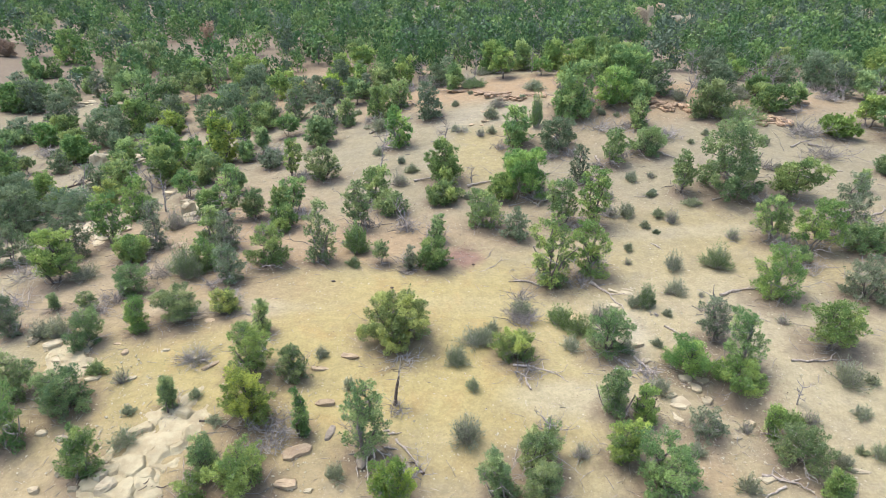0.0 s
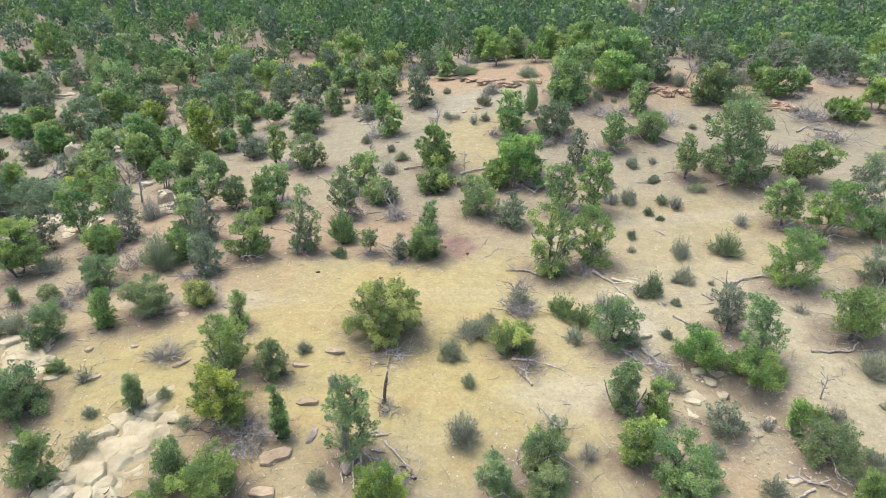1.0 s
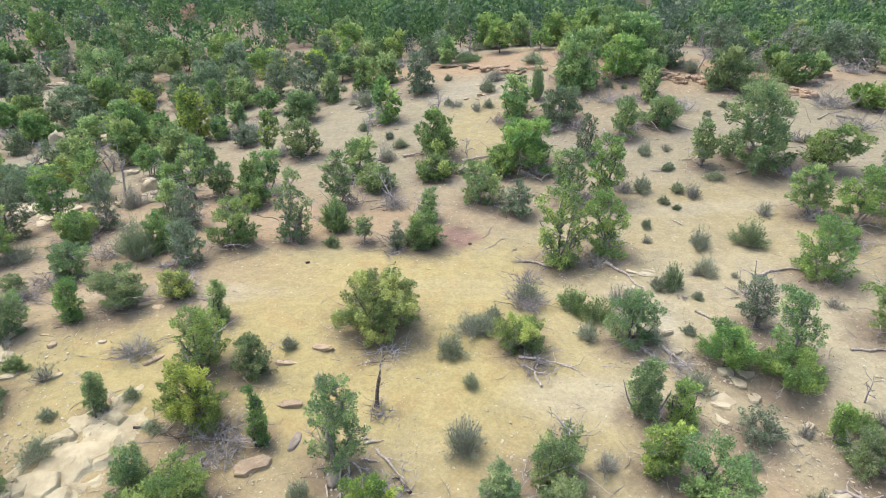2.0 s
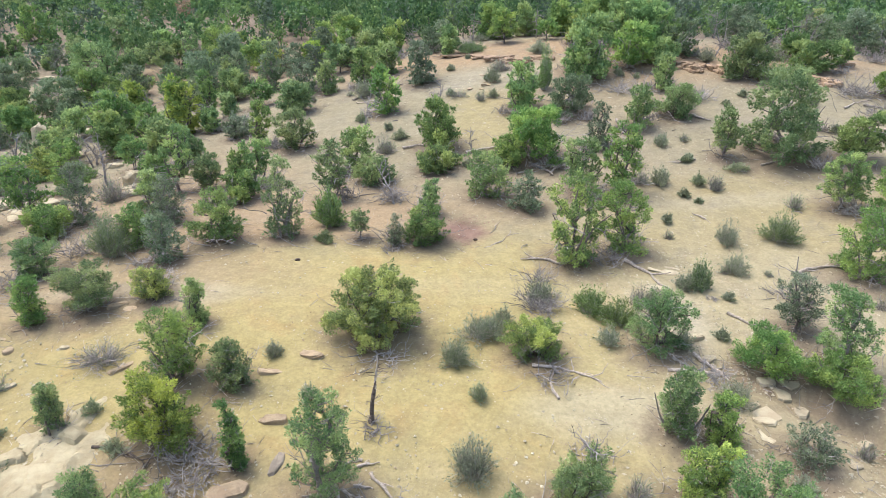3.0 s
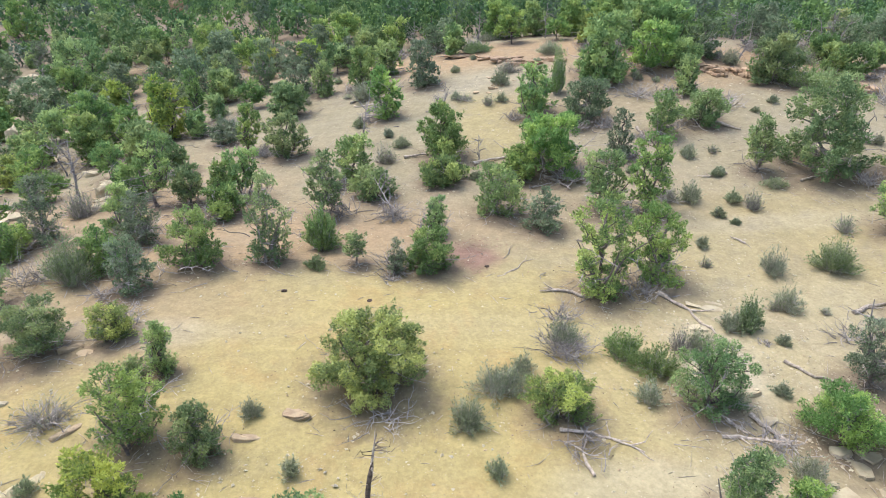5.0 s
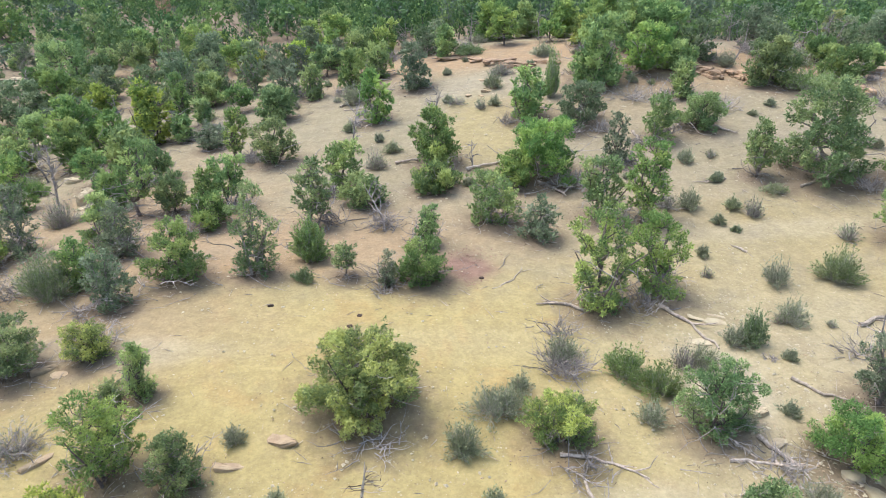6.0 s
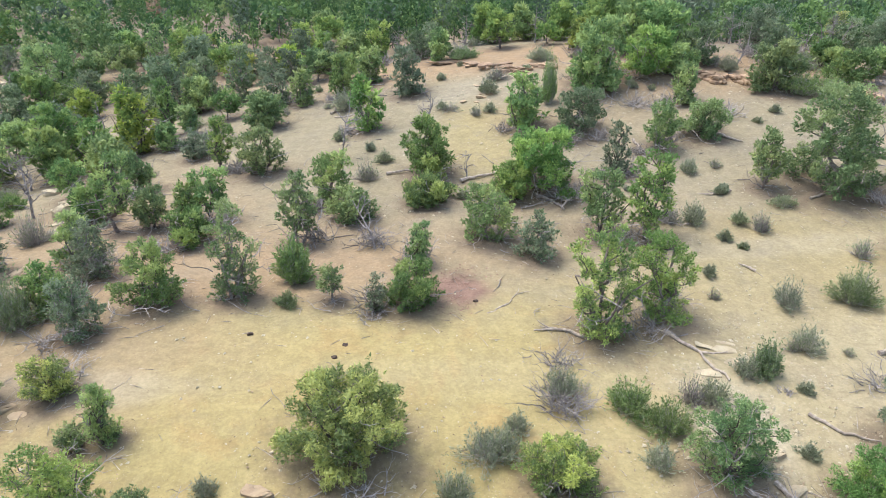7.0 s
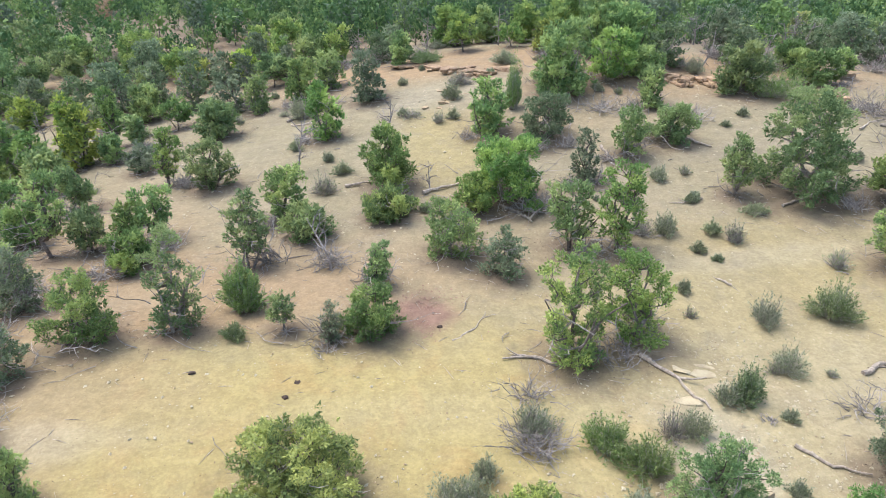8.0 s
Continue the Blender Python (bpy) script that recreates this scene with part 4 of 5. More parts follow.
tree("G", -12.71, 46.16, 1.42, 2.01)
brush(11.86, 46.16, 1.00, 2.48)
tree("J", 14.31, 46.18, 2.19, 1.47)
tree("T", -18.44, 46.52, 2.88, 1.64, 0.35)
tree("Y", -24.43, 46.92, 2.79, 1.72)
shrub("S", 2.89, 46.99, 0.65, 0.76)
shrub("s", 21.82, 47.04, 1.31, 3.76)
tree("J", -3.36, 47.07, 2.97, 2.07)
tree("J", 20.08, 47.59, 2.81, 2.79)
shrub("s", 7.06, 47.60, 2.58, 0.84)
shrub("S", 1.41, 48.30, 0.41, 1.73)
shrub("S", 1.02, 48.56, 0.44, 0.52)
tree("Y", -17.01, 48.79, 3.42, 2.21)
tree("J", -21.65, 48.88, 3.79, 3.14)
tree("J", 9.97, 49.08, 3.99, 3.54)
tree("J", 25.49, 49.34, 1.96, 2.97)
tree("Y", -18.07, 49.63, 4.00, 1.56)
tree("J", -9.58, 49.96, 2.13, 2.38)
shrub("S", 3.89, 50.09, 0.91, 1.07)
tree("T", -14.31, 50.12, 2.20, 1.27, 0.30)
tree("J", -35.69, 50.22, 3.61, 2.35)
tree("T", 13.25, 50.38, 3.05, 2.75, 0.20)
tree("J", 15.36, 50.69, 1.77, 2.26)
tree("T", 28.14, 50.70, 1.77, 1.39, 0.20)
shrub("S", -4.99, 50.91, 1.21, 1.59)
shrub("S", 18.85, 51.19, 0.95, 1.12)
tree("T", -16.15, 51.76, 3.60, 1.31, 0.40)
shrub("S", 23.86, 51.84, 1.12, 1.59)
tree("G", -0.99, 51.87, 2.89, 2.43)
shrub("S", 4.61, 52.27, 0.88, 1.61)
tree("J", -8.07, 53.58, 2.31, 1.55)
shrub("S", 1.12, 53.80, 0.48, 0.57)
tree("J", -5.26, 54.28, 2.62, 2.29)
tree("G", -9.85, 54.74, 2.63, 2.08)
shrub("S", 7.91, 55.46, 0.95, 1.55)
tree("J", -32.57, 55.68, 2.29, 3.55)
tree("J", -3.76, 55.75, 2.42, 2.09)
tree("G", -13.16, 58.27, 3.86, 1.94)
tree("J", 1.10, 58.62, 2.35, 1.91)
shrub("s", 2.83, 58.69, 0.68, 2.30)
tree("G", -31.65, 60.14, 3.42, 4.61)
tree("G", -16.46, 60.42, 3.16, 2.28)
tree("J", -38.09, 60.90, 2.13, 2.44)
tree("G", -22.23, 61.05, 3.13, 2.98)
tree("G", -7.10, 61.19, 2.40, 1.63)
tree("J", -41.95, 61.61, 1.46, 3.76)
tree("J", -7.78, 62.43, 3.09, 1.66)
tree("G", -41.81, 63.02, 2.14, 3.09)
tree("J", -37.83, 63.91, 1.97, 2.84)
tree("J", -18.92, 64.66, 2.43, 1.27)
dead_tree(-41.86, 66.18, 2.95, 1.77)
tree("J", -29.54, 66.85, 1.40, 5.64)
tree("J", -36.51, 70.39, 1.89, 2.14)
tree("J", -33.02, 70.57, 3.89, 6.23)
tree("J", -11.09, 72.21, 3.18, 2.53)
tree("J", -48.61, 72.82, 3.05, 4.03)
tree("G", -43.17, 73.41, 2.80, 3.53)
tree("J", -25.27, 73.87, 4.26, 1.56)
tree("G", -50.03, 77.46, 3.42, 2.33)
tree("J", -22.95, 77.54, 3.21, 4.90)
tree("J", -29.98, 79.09, 3.06, 3.05)
tree("J", -56.35, 91.36, 2.81, 3.11)
tree("J", -54.36, 91.99, 2.88, 2.33)
tree("J", -40.77, 93.63, 3.81, 6.01)
tree("J", -51.94, 95.00, 1.31, 3.23)
tree("J", -57.80, 103.25, 5.25, 4.37)
tree("R", -67.73, 103.80, 2.55, 2.95)
tree("R", -37.69, 108.53, 4.08, 2.79)
tree("J", -51.74, 109.00, 2.45, 3.19)

# snag beside the large bush
snag(-1.76, 18.55, 2.2)

# fallen wood
log(2.75, 20.80, 4.50, 20.18, 0.05, 4)
log(3.23, 19.42, 3.31, 20.62, 0.05, 1)
log(12.76, 25.70, 14.68, 26.13, 0.08, 3)
log(13.76, 20.81, 15.59, 20.68, 0.06, 3)
log(7.09, 27.13, 8.15, 24.88, 0.08, 1)
log(9.56, 23.44, 10.72, 22.49, 0.06, 1)
log(10.08, 15.36, 11.39, 14.74, 0.07, 4)
log(10.69, 14.92, 9.87, 14.58, 0.05, 2)
log(1.64, 39.08, 3.28, 39.71, 0.1, 1)
log(-1.88, 40.50, -0.79, 40.68, 0.09, 2)
log(-5.78, 50.47, -2.81, 52.17, 0.08, 3)
log(-5.49, 49.85, -3.69, 49.83, 0.05, 2)
log(-9.73, 15.28, -8.82, 15.08, 0.04, 4, CHAR, "dark dead branch lying on pale ground")
log(-8.55, 17.79, -6.99, 17.14, 0.04, 4, CHAR, "dark dead branch lying on pale ground")
log(4.72, 37.23, 5.80, 35.68, 0.1, 1)
log(10.35, 42.04, 10.42, 40.53, 0.1, 0)
log(14.50, 42.43, 15.57, 41.13, 0.09, 1)
log(1.90, 28.26, 2.83, 29.29, 0.035, 2)
log(16.00, 35.42, 17.53, 35.95, 0.06, 3)
log(24.01, 38.86, 25.13, 38.28, 0.07, 3)
log(25.04, 42.59, 26.28, 41.99, 0.08, 2)
log(-30.36, 47.39, -28.29, 49.81, 0.1, 5, CHAR, "dark dead branch lying on pale ground")
log(-1.96, 17.12, -1.44, 17.22, 0.04, 2)
log(4.62, 26.99, 3.16, 27.29, 0.06, 3)
log(7.59, 21.33, 8.29, 20.27, 0.07, 4)
log(4.85, 45.70, 5.94, 44.38, 0.05, 1)
log(13.12, 36.59, 11.87, 36.40, 0.05, 4)
log(11.42, 30.45, 11.04, 30.98, 0.05, 0)
log(6.98, 21.18, 7.23, 20.65, 0.06, 3)
log(-1.87, 17.31, -2.43, 17.07, 0.05, 3)
log(-0.66, 15.52, -1.04, 16.01, 0.06, 3, CHAR, "dark dead branch lying on pale ground")
log(23.72, 42.24, 25.90, 43.54, 0.06, 2)
log(23.10, 32.38, 24.69, 33.10, 0.07, 4)
log(-6.52, 29.71, -5.74, 29.38, 0.04, 3)
log(-1.65, 16.92, -0.85, 15.77, 0.05, 4)
log(-7.06, 17.80, -5.54, 17.15, 0.05, 4)
log(6.63, 20.65, 8.24, 20.46, 0.06, 4)
log(-2.75, 16.39, -2.80, 15.54, 0.05, 1)
log(-2.56, 16.42, -2.50, 15.38, 0.05, 1)
log(-2.38, 16.42, -2.14, 15.44, 0.05, 1)
log(-2.23, 16.52, -1.90, 15.57, 0.04, 1)
log(-2.01, 16.57, -1.53, 16.47, 0.04, 2)

# loose rocks
rock("b", -3.75, 21.21, 0.76, 0.38, 0.16, -25)
rock("b", -4.75, 20.44, 0.83, 0.29, 0.15, 5)
rock("b", -9.02, 20.62, 0.79, 0.24, 0.16, 50)
rock("b", -4.31, 18.58, 0.86, 0.34, 0.2, 0)
rock("g", -3.90, 17.18, 0.26, 0.7, 0.18, -12)
rock("b", -4.91, 16.39, 0.94, 0.47, 0.22, 20)
rock("g", -2.71, 16.03, 0.34, 0.8, 0.16, 0)
rock("g", -2.61, 16.53, 0.6, 0.3, 0.16, 0)
rock("b", -5.04, 15.19, 0.72, 0.43, 0.15, -10)
rock("p", -11.14, 21.58, 0.32, 0.19, 0.15, 0)
rock("p", -17.10, 22.59, 0.52, 0.42, 0.25, 0)
rock("p", -16.07, 22.23, 0.70, 0.56, 0.3, 20)
rock("p", -15.28, 21.18, 0.58, 0.47, 0.2, 0)
rock("p", -14.50, 20.31, 0.65, 0.39, 0.2, 0)
rock("p", -13.38, 20.03, 0.65, 0.32, 0.15, 10)
rock("p", -11.94, 19.95, 0.56, 0.28, 0.14, 20)
rock("b", -10.49, 23.77, 0.68, 0.27, 0.2, 40)
rock("b", -10.01, 23.57, 0.49, 0.29, 0.12, 0)
rock("b", -12.78, 21.52, 0.32, 0.22, 0.15, 60)
rock("b", -13.30, 22.10, 0.37, 0.19, 0.1, 0)
rock("p", 9.75, 19.06, 0.6, 0.4, 0.3, 40)
rock("p", 8.05, 22.19, 0.65, 0.33, 0.2, 30)
rock("p", 7.99, 21.14, 0.68, 0.27, 0.15, 20)
rock("p", 9.38, 20.27, 0.57, 0.34, 0.15, 10)
rock("p", 10.94, 18.06, 0.48, 0.29, 0.2, 30)
rock("p", 11.79, 17.09, 0.58, 0.29, 0.2, 40)
rock("p", 8.50, 18.57, 0.57, 0.29, 0.15, -20)
rock("p", 8.48, 19.15, 0.46, 0.23, 0.12, 30)
rock("p", -28.79, 51.81, 1.43, 1.14, 1.5, 0)
rock("p", -29.15, 53.79, 0.98, 0.79, 0.9, 0)
rock("p", -16.10, 37.94, 0.93, 0.65, 0.6, 20)
rock("p", -14.85, 35.47, 1.02, 0.61, 0.3, 10)
rock("p", -16.94, 39.70, 0.75, 0.52, 0.5, 0)
rock("p", -19.26, 42.66, 0.88, 0.61, 0.4, 0)
rock("p", 10.03, 17.03, 0.35, 0.21, 0.1, 0)
rock("p", 1.85, 15.10, 0.46, 0.23, 0.12, -50)
rock("b", 1.74, 14.92, 0.39, 0.19, 0.12, 30)
rock("p", -4.28, 14.94, 0.35, 0.18, 0.1, 0)
rock("p", -3.46, 15.44, 0.33, 0.16, 0.1, 0)
rock("p", 11.92, 15.63, 0.36, 0.18, 0.1, 0)
rock("p", 13.27, 15.46, 0.80, 0.24, 0.1, -20)
rock("p", 10.31, 15.26, 0.54, 0.27, 0.12, 20)
rock("r", 24.20, 46.90, 1.09, 0.76, 0.35, 0)
rock("r", 24.91, 46.15, 1.08, 0.75, 0.3, 0)
rock("r", 23.44, 46.11, 0.83, 0.58, 0.3, 0)
rock("r", 28.78, 51.07, 0.99, 0.60, 0.3, 0)
rock("p", 60.63, 92.85, 2.06, 1.24, 1.0, 0)
rock("p", -12.58, 16.85, 0.58, 0.35, 0.3, 20)
rock("p", -12.41, 17.31, 0.51, 0.25, 0.2, 0)
rock("p", -13.09, 17.10, 0.46, 0.28, 0.2, 0)
rock("p", -13.92, 17.38, 0.43, 0.26, 0.2, 0)
rock("p", -10.63, 15.06, 0.71, 0.50, 0.5, 20)
rock("p", -10.99, 15.46, 0.47, 0.38, 0.4, 40)
rock("p", -12.41, 15.74, 0.48, 0.29, 0.3, 30)
rock("p", -13.01, 15.13, 0.43, 0.26, 0.2, 0)
rock("p", -11.73, 15.09, 0.36, 0.21, 0.2, 0)
rock("b", 45.20, 153.70, 3.32, 2.32, 3.04, 0)
rock("p", 48.27, 157.60, 1.83, 1.46, 3.36, 10)
rock("b", 50.62, 157.59, 2.35, 1.65, 3.68, 0)
rock("p", 48.82, 139.86, 3.02, 1.51, 2.40, 0)
rock("p", 51.38, 139.85, 2.33, 1.17, 2.40, 20)
rock("p", 52.55, 136.76, 1.82, 1.28, 2.40, 0)
rock("p", -1.49, 170.62, 2.26, 1.35, 2.72, 0)

# ledges and outcrops
ledge(0.92, 58.65, 4.05, 55.89, 9, "r", 0.35, 0.80, 2)
ledge(4.03, 55.59, 5.82, 53.97, 7, "r", 0.50, 0.80, 2)
ledge(5.82, 53.97, 8.79, 53.94, 9, "r", 0.40, 0.80, 2)
ledge(16.45, 51.03, 17.00, 49.53, 5, "r", 0.60, 0.80, 2)
ledge(17.00, 49.53, 19.46, 49.29, 10, "r", 0.60, 0.90, 2)
ledge(23.47, 47.66, 25.75, 46.43, 10, "r", 0.50, 0.90, 2)
ledge(-43.93, 71.91, -40.48, 75.19, 12, "p", 0.50, 1.00, 3)
ledge(-25.50, 37.62, -21.95, 36.14, 9, "p", 0.40, 0.80, 2)
ledge(-21.95, 36.14, -18.63, 33.38, 8, "p", 0.50, 0.80, 3)
ledge(-26.32, 53.08, -26.46, 56.04, 6, "p", 0.50, 0.80, 2)
ledge(-15.10, 31.43, -13.45, 31.57, 6, "b", 0.20, 0.50, 1)
outcrop("rock_outcrop", "pale cracked sandstone bedrock broken into flat plates", -9.99, 16.53, 1.25, 2.70, 0.06, "p", 0.36, -22)
outcrop("rock_outcrop", "pale broken sandstone blocks at the slope's foot", -10.37, 15.07, 1.30, 0.90, 0.15, "p", 0.42, 0)
outcrop("rock_outcrop", "pale weathered rock showing through sandy soil", -14.90, 21.33, 0.90, 1.60, 0.35, "p", 0.34, 30)
outcrop("rock_outcrop", "pale stones in a shallow dry gully", 9.32, 19.45, 0.60, 1.60, 0.45, "p", 0.36, -30)
outcrop("rock_outcrop", "pale stones washed bare beside a juniper", 8.24, 25.74, 0.50, 1.30, 0.40, "p", 0.36, -20)
outcrop("rock_outcrop", "pale sandstone blocks among the trees", -15.65, 36.72, 0.80, 2.00, 0.35, "p", 0.60, 0)
outcrop("rock_outcrop", "scattered brown stones on a pale bank", 3.50, 50.79, 2.20, 2.20, 0.75, "b", 0.35, 0)
outcrop("rock_outcrop", "red-brown broken sandstone blocks on the bank", 24.83, 46.90, 2.00, 1.00, 0.30, "r", 0.45, 0)

# dark dry lumps on the clearing
for x, y in ((-5.24, 27.02), (-2.40, 26.46), (-2.65, 25.90), (1.54, 28.97)):
    rng = np.random.default_rng(next(seeds))
    v, f = slab_shape(rng, 0.19, 0.12, 0.05, 9, 10.0)
    ob = new("dung_pat", tri_mesh("dung_pat", v * (1 + rng.normal(0, 0.12, (len(v), 1))), f, DARK))
    ob.matrix_world = pose(x, y, float(ground(x, y)) + 0.01)
    tagged(ob, "small dark dry lump on bare yellow sand", "dung", "dark lumps on the clearing")

# brace of an old fence
fence = on_ground("fence_brace", -48.48, 78.02, "old fence brace of dark weathered posts", "fence")
for dx in (-0.55, 0.55):
    part("post", *tube([(dx, 0, -0.2), (dx * 0.98, 0.02, 0.8), (dx * 1.02, 0, 1.5)], [0.085, 0.08, 0.075], 8), CHAR, fence)
part("rail", *tube([(-0.6, 0.0, 0.95), (0, 0.02, 0.97), (0.6, 0.0, 0.93)], [0.06, 0.06, 0.055], 7), CHAR, fence)


# ---------------------------------------------------------------- thicker stands among the trees placed above
def thicket(x0, x1, y0, y1, step, seed, keep=0.85):
    """Trees and dead brush where the stand closes up, keeping clear of those already placed."""
    rng = np.random.default_rng(seed)
    for y in np.arange(y0, y1, step):
        for x in np.arange(x0, x1, step):
            px, py = x + rng.uniform(-0.45, 0.45) * step, y + rng.uniform(-0.45, 0.45) * step
            free = min(math.hypot(px - a, py - b) - 0.35 * w for a, b, w in STANDS)
            bare = min(math.hypot((px - a) / r, (py - b) / (1.8 * r)) for a, b, r in CLEARINGS)
            roll, h = rng.random(), rng.uniform(1.5, 3.6)
            if free < 0.9 or bare < 1 or rng.random() > keep or abs(px) > 0.80 * py + 3:
                continue
            if roll < 0.2:
                brush(px, py, rng.uniform(0.8, 1.7), rng.uniform(1.2, 2.4))
            elif roll < 0.31:
                dead_tree(px, py, rng.uniform(1.8, 3.0), rng.uniform(1.2, 2.0))
            elif roll < 0.42:
                shrub("S" if roll < 0.39 else "s", px, py, rng.uniform(0.5, 0.9), rng.uniform(0.8, 1.6))
            else:
                kind = "J" if roll < 0.64 else "G" if roll < 0.78 else "T" if roll < 0.98 else "Y"
                tree(kind, px, py, h, h * rng.uniform(0.7, 1.1), 0.45 if kind == "T" else 0.0)


CLEARINGS = ((-60.0, 90.0, 7.0), (-53.0, 86.0, 5.0), (-41.5, 71.0, 3.6), (-46.0, 92.0, 3.5), (-25.5, 86.0, 3.5), (-14.0, 77.5, 3.6), (-42.0, 110.0, 4.0), (-29.0, 100.0, 3.5), (29.5, 51.0, 2.2), (20.5, 58.0, 2.4),
             (-30.0, 51.0, 2.4), (-24.0, 33.0, 1.6), (-9.5, 38.0, 2.6), (-16.5, 36.0, 1.6), (-16.8, 29.0, 1.9))
thicket(-23.0, -13.0, 24.0, 31.5, 2.3, 20, 0.62)
thicket(-30.0, -10.5, 31.5, 44.0, 2.4, 21, 0.68)
thicket(-48.0, -11.0, 44.0, 62.0, 2.7, 22, 0.74)
thicket(-64.0, -7.0, 62.0, 84.0, 3.0, 23, 0.8)
thicket(29.0, 46.0, 38.0, 54.0, 2.6, 24)
thicket(11.0, 46.0, 53.0, 62.0, 2.15, 25, 0.95)
thicket(-9.5, 12.0, 60.0, 65.0, 2.1, 27, 0.95)
thicket(21.5, 30.0, 27.0, 33.0, 2.4, 26, 0.5)


def tufts(x0, x1, y0, y1, count, seed):
    """Small sage plants dotted between the larger ones."""
    rng = np.random.default_rng(seed)
    while count:
        x, y, w = rng.uniform(x0, x1), rng.uniform(y0, y1), rng.uniform(0.3, 0.7)
        if min(math.hypot(x - a, y - b) - 0.6 * t for a, b, t in STANDS) < 0 or (y < 33 and x < 9):
            continue
        shrub("S", x, y, w * rng.uniform(0.6, 0.9), w)
        count -= 1


tufts(-10.0, 22.0, 31.0, 57.0, 26, 31)
tufts(4.0, 17.0, 14.0, 27.0, 10, 32)


def tangles(x0, x1, y0, y1, count, seed):
    """Dead brush caught against the foot of trees."""
    rng = np.random.default_rng(seed)
    feet = [s for s in STANDS if x0 < s[0] < x1 and y0 < s[1] < y1 and s[2] > 1.0]
    for n in rng.choice(len(feet), min(count, len(feet)), replace=False):
        a, b, t = feet[n]
        g = rng.uniform(0, 6.283)
        brush(a + math.cos(g) * t * 0.55, b + math.sin(g) * t * 0.55, rng.uniform(0.7, 1.4), rng.uniform(0.9, 1.6))


tangles(-16.0, 22.0, 24.0, 56.0, 48, 33)
tangles(2.0, 26.0, 38.0, 58.0, 22, 34)


# ---------------------------------------------------------------- what nobody could count
CLIFFS = ((46.5, 157.5), (51, 161.5), (50.5, 143), (-2.4, 175))


def far_woods():
    """Dense woods over the plateau behind the ledge, out to the distance."""
    rng = np.random.default_rng(77)
    near = np.array([(x, y) for x, y, w in STANDS])
    # a few crowns of unit size, coarser the farther they stand
    crowns = []
    for count, size in ((420, 0.075), (210, 0.105), (110, 0.145)):
        made = []
        for n in range(10):
            c, lobe = crown_clumps(rng, "JJTG"[n % 4], 1.0, 1.0, 0.05, 0.1)
            axis = unit(c * np.array([1, 1, 0]) + np.array([0, 0, 0.35]))
            tone = 0.65 * rng.random(60)[lobe] + 0.35 * rng.random(len(c))
            made.append(plumes(rng, c, np.full(len(c), 0.1), count, size, 0.75, tone, axis, 1.1, 0.85))
        crowns.append(made)
    bags = [Bag(), Bag(), Bag()]
    tones = [[], [], []]
    stems = Bag()
    step = 3.1
    y = 54.0
    while y < 300:
        half = 0.86 * y + 14
        for x in np.arange(-half, half, step):
            px, py = x + rng.uniform(-0.5, 0.5) * step, y + rng.uniform(-0.5, 0.5) * step
            start = 64.5 if -9 < px < 11.5 else 60.0 if px >= 11.5 else 74
            if py < start or np.min(np.hypot(near[:, 0] - px, near[:, 1] - py)) < 2.4:
                continue
            if any(abs(px - a) < 5 and -22 < py - b < 3 for a, b in CLIFFS):
                continue
            if min(math.hypot((px - a) / r, (py - b) / (1.8 * r)) for a, b, r in CLEARINGS) < 1:
                continue
            open_here = noise.noise((px * 0.06, py * 0.035, 3.0)) + (0.12 if px < -8 and py < 105 else 0.0)
            if open_here > (0.33 if py < 150 else 0.5):
                continue
            h = 2.0 + 2.9 * rng.random() ** 1.4
            level = 0 if py < 80 else 1 if py < 140 else 2
            v, f, tone = crowns[level][rng.integers(0, 10)]
            g, z = rng.uniform(0, 6.283), float(ground(px, py))
            wide = h * rng.uniform(0.75, 1.1)
            v = np.stack([(v[:, 0] * math.cos(g) - v[:, 1] * math.sin(g)) * wide, (v[:, 0] * math.sin(g) + v[:, 1] * math.cos(g)) * wide, v[:, 2] * h], 1)
            kind = rng.choice(3, p=(0.6, 0.17, 0.23))
            bags[kind].add(v + np.array([px, py, z]), f)
            tones[kind].append(np.clip(tone + rng.normal(0, 0.3), 0, 1))
            if py > 110:
                continue
            tv, tf = tube([(0, 0, -0.2), (rng.normal(0, 0.1), rng.normal(0, 0.1), h * 0.5)], [0.07, 0.03], 3)
            stems.add(tv + np.array([px, py, z]), tf)
        step = 3.1 if y < 100 else 3.7 if y < 160 else 4.6
        y += step
    for bag, tone, mat, words in zip(bags, tones, (LEAF_WOODS, LEAF_WOODS_LIGHT, LEAF_WOODS_GREY), ("dense dark green juniper woods", "yellow-green crowns in the far woods", "grey-green pinyon crowns in the far woods")):
        tagged(part("far_woods", *bag.out(), mat, None, "", np.concatenate(tone)), words, "woods", "", "stuff")
    tagged(part("far_trunks", *stems.out(), BARK), "thin dark trunks of the far woods", "woods", "", "stuff")


far_woods()


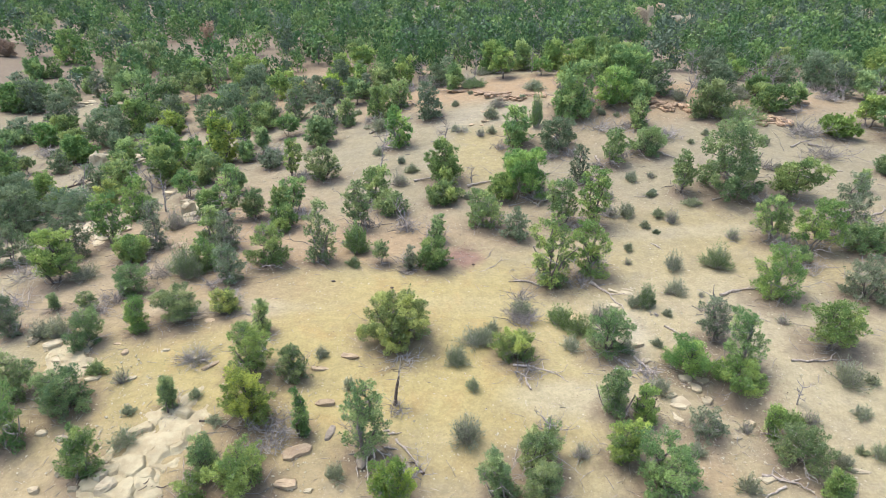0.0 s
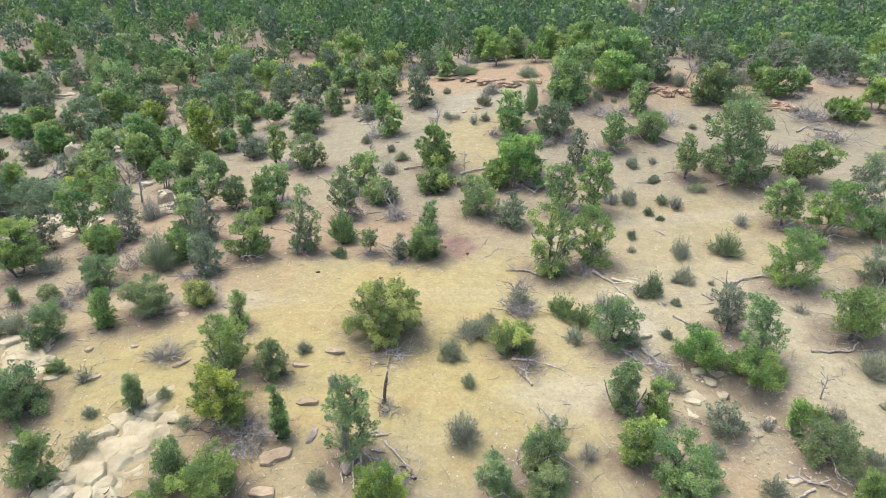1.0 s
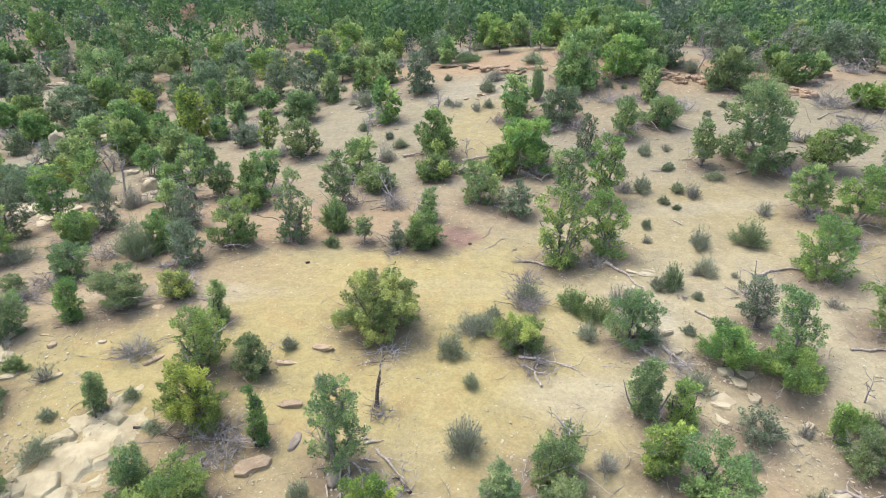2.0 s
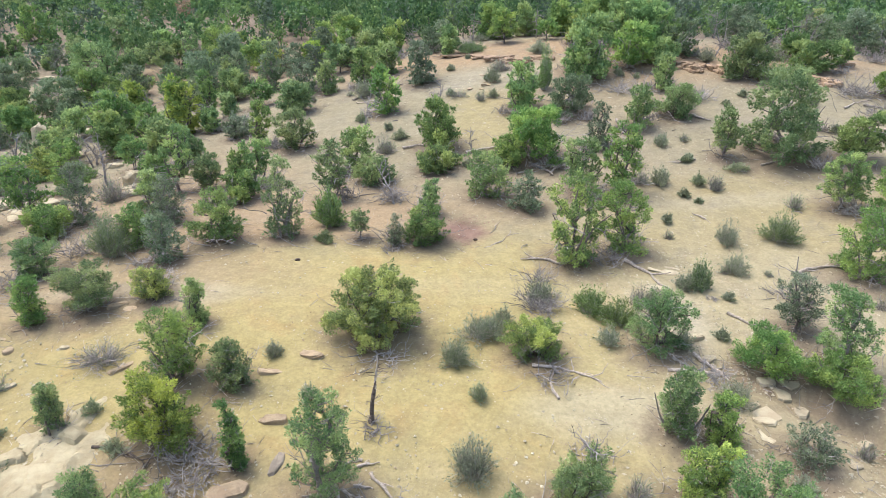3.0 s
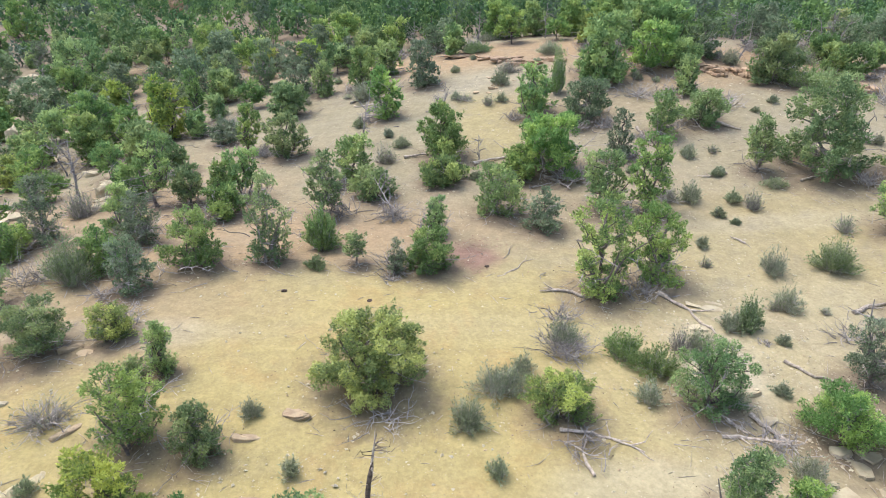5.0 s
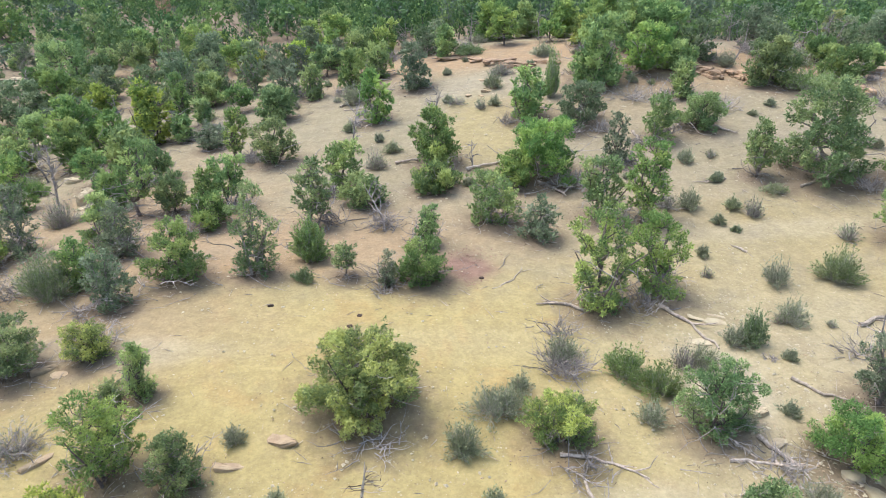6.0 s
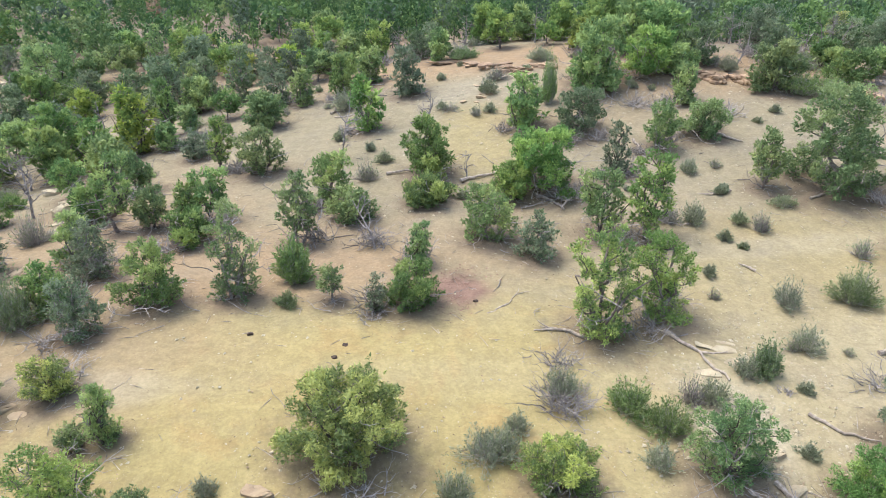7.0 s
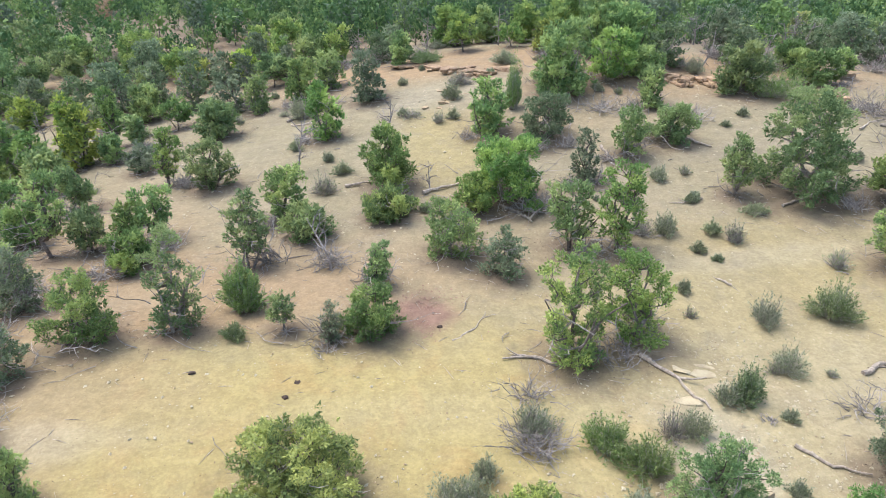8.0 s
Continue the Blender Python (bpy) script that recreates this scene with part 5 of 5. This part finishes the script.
def pebbles():
    """Small angular stones strewn over the slope."""
    rng = np.random.default_rng(5)
    patch = np.array([(8.6, 25, 1.6, 2.6), (8.6, 25, 1.6, 2.6), (9.5, 19, 1.6, 2.6), (9.5, 19, 1.6, 2.6), (-5, 17, 3, 2), (-11, 18, 2.5, 2.5), (-10, 16, 4, 2.2), (-10, 16, 4, 2.2), (-4, 17, 3.5, 2), (7, 20, 3, 4), (7, 20, 3, 4), (10, 16, 4, 2.5), (11, 29, 4, 5), (14, 19, 3, 5),
                      (3, 50, 4, 4), (17, 47, 6, 3), (-13, 21, 3, 2), (0, 22, 9, 6), (4, 34, 10, 8), (-8, 30, 8, 8)], float)
    wide = np.array([(4, 33, 14, 14), (2, 20, 14, 5)], float)
    for mat, count, words in ((CHIP, 20000, "small pale stones strewn over the sand"), (CHIP_BROWN, 6000, "small brown stones strewn over the sand"), (CHIP_RED, 1400, "small reddish stones on a bare patch")):
        q = patch[rng.integers(0, len(patch), count)] if mat is not CHIP_RED else np.tile((1.1, 29.8, 0.8, 1.0), (count, 1))
        if mat is not CHIP_RED:
            q = np.where(rng.random((count, 1)) < 0.3, wide[rng.integers(0, 2, count)], q)
        x = q[:, 0] + rng.normal(0, 1, count) * q[:, 2] * 0.8
        y = q[:, 1] + rng.normal(0, 1, count) * q[:, 3] * 0.8
        s = 0.013 + (0.062 if mat is CHIP else 0.04) * rng.random(count) ** 5 * (1 + 0.6 * (y > 35))
        g = rng.uniform(0, 6.283, count)
        tip = np.array([(1, 0, -0.3), (0, 0.7, -0.3), (-1.1, 0, -0.3), (0, -0.8, -0.3), (0.1, 0.05, 0.25)])
        face = np.array([(0, 1, 4), (1, 2, 4), (2, 3, 4), (3, 0, 4)])
        v = tip[None] * rng.uniform(0.6, 1.3, (count, 5, 3)) * s[:, None, None]
        cx, sx = np.cos(g)[:, None], np.sin(g)[:, None]
        v = np.stack([v[..., 0] * cx - v[..., 1] * sx, v[..., 0] * sx + v[..., 1] * cx, v[..., 2]], -1) + np.stack([x, y, ground(x, y) + s * 0.3], -1)[:, None, :]
        f = face[None] + 5 * np.arange(count)[:, None, None]
        tagged(part("pebbles", v.reshape(-1, 3), f.reshape(-1, 3), mat), words, "stones", "", "stuff")


pebbles()


def litter():
    """Fallen needles and bits of bark under the trees."""
    rng = np.random.default_rng(9)
    pos, size = [], []
    for x, y, w in STANDS:
        if y > 46:
            continue
        n = int(260 * max(w, 0.8) ** 1.3)
        g, e = rng.uniform(0, 6.283, n), np.abs(rng.normal(0, 0.45, n))
        pos.append(np.stack([x + np.cos(g) * e * w * 0.85, y + np.sin(g) * e * w * 0.85], 1))
    p = np.concatenate(pos)
    n = len(p)
    z = ground(p[:, 0], p[:, 1]) + 0.035
    g = rng.uniform(0, 6.283, n)
    s = rng.uniform(0.012, 0.035, n)
    a = np.stack([np.cos(g) * s, np.sin(g) * s, rng.uniform(-0.01, 0.03, n)], 1)
    b = np.stack([-np.sin(g) * s * 0.5, np.cos(g) * s * 0.5, rng.uniform(-0.01, 0.03, n)], 1)
    c = np.stack([p[:, 0], p[:, 1], z], 1)
    v = np.stack([c - a, c + a, c + b], 1).reshape(-1, 3)
    f = np.arange(3 * n).reshape(n, 3)
    tagged(part("needle_litter", v, f, LITTER), "brown needle litter and bark bits under the junipers", "litter", "", "stuff")


litter()


def twig_litter():
    """Dry twigs lying about, most of them near the trees."""
    rng = np.random.default_rng(13)
    pos = []
    for x, y, w in STANDS:
        if y < 56:
            n = int(12 + 9 * w)
            g, e = rng.uniform(0, 6.283, n), np.abs(rng.normal(0, 0.75, n))
            pos.append(np.stack([x + np.cos(g) * e * w, y + np.sin(g) * e * w], 1))
    pos.append(np.stack([rng.uniform(-16, 22, 120), rng.uniform(13, 56, 120)], 1))
    p = np.concatenate(pos)
    n = len(p)
    g, s = rng.uniform(0, 6.283, n), rng.uniform(0.06, 0.32, n)
    a = np.stack([np.cos(g) * s, np.sin(g) * s], 1)
    e0, e1 = p - a, p + a
    side = np.stack([-np.sin(g), np.cos(g), np.zeros(n)], 1) * rng.uniform(0.004, 0.010, (n, 1))
    lo = np.column_stack([e0, ground(e0[:, 0], e0[:, 1]) + 0.03])
    hi = np.column_stack([e1, ground(e1[:, 0], e1[:, 1]) + rng.uniform(0.03, 0.09, n)])
    ridge = (lo + hi) / 2 + np.array([0, 0, 0.025])
    v = np.stack([lo - side, lo + side, hi + side * 0.5, ridge], 1).reshape(-1, 3)
    i = 4 * np.arange(n)
    f = np.concatenate([np.stack([i, i + 1, i + 3], 1), np.stack([i + 1, i + 2, i + 3], 1), np.stack([i + 2, i, i + 3], 1)])
    tagged(part("twig_litter", v, f, DEADWOOD), "dry grey twigs strewn over the sand", "twigs", "", "stuff")
    sticks = Bag()
    feet = np.array([q for q in STANDS if q[1] < 60 and q[2] > 0.9])
    for x, y, w in feet[rng.integers(0, len(feet), 620)]:
        g, e, turn = rng.uniform(0, 6.283), 0.35 + abs(rng.normal(0, 0.5)), rng.uniform(0, 6.283)
        r = rng.uniform(0.008, 0.016) * (1 + max(y - 22, 0) / 22)
        q = crooked(rng, (x + math.cos(g) * e * w, y + math.sin(g) * e * w, 0), (math.cos(turn), math.sin(turn), 0), rng.uniform(0.3, 1.2), 4, 0.22)
        q[:, 2] = ground(q[:, 0], q[:, 1]) + r + np.abs(q[:, 2]) * 0.5 + 0.02
        sticks.rod(q, np.linspace(r, 0.5 * r, 5), 4)
    tagged(part("twig_litter", *sticks.out(), TWIG), "pale dry sticks lying round the junipers", "twigs", "", "stuff")


twig_litter()


def strew_duff():
    """How thickly needles lie on the ground round each tree."""
    me = bpy.data.objects["ground"].data
    co = np.empty(len(me.vertices) * 3, dtype=np.float32)
    me.vertices.foreach_get("co", co)
    co = co.reshape(-1, 3)
    much = np.zeros(len(co), dtype=np.float32)
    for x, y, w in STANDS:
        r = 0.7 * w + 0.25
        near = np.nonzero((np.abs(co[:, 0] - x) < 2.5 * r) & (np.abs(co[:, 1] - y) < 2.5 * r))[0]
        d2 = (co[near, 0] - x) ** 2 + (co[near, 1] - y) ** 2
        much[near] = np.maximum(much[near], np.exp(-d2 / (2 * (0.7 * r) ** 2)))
    # under the closed woods needles cover everything
    edge = np.where(co[:, 0] > 11.5, 55.0, np.where(co[:, 0] > -9, 67.0, 76.0))
    much = np.maximum(much, 0.85 * np.clip((co[:, 1] - edge) / 8, 0, 1))
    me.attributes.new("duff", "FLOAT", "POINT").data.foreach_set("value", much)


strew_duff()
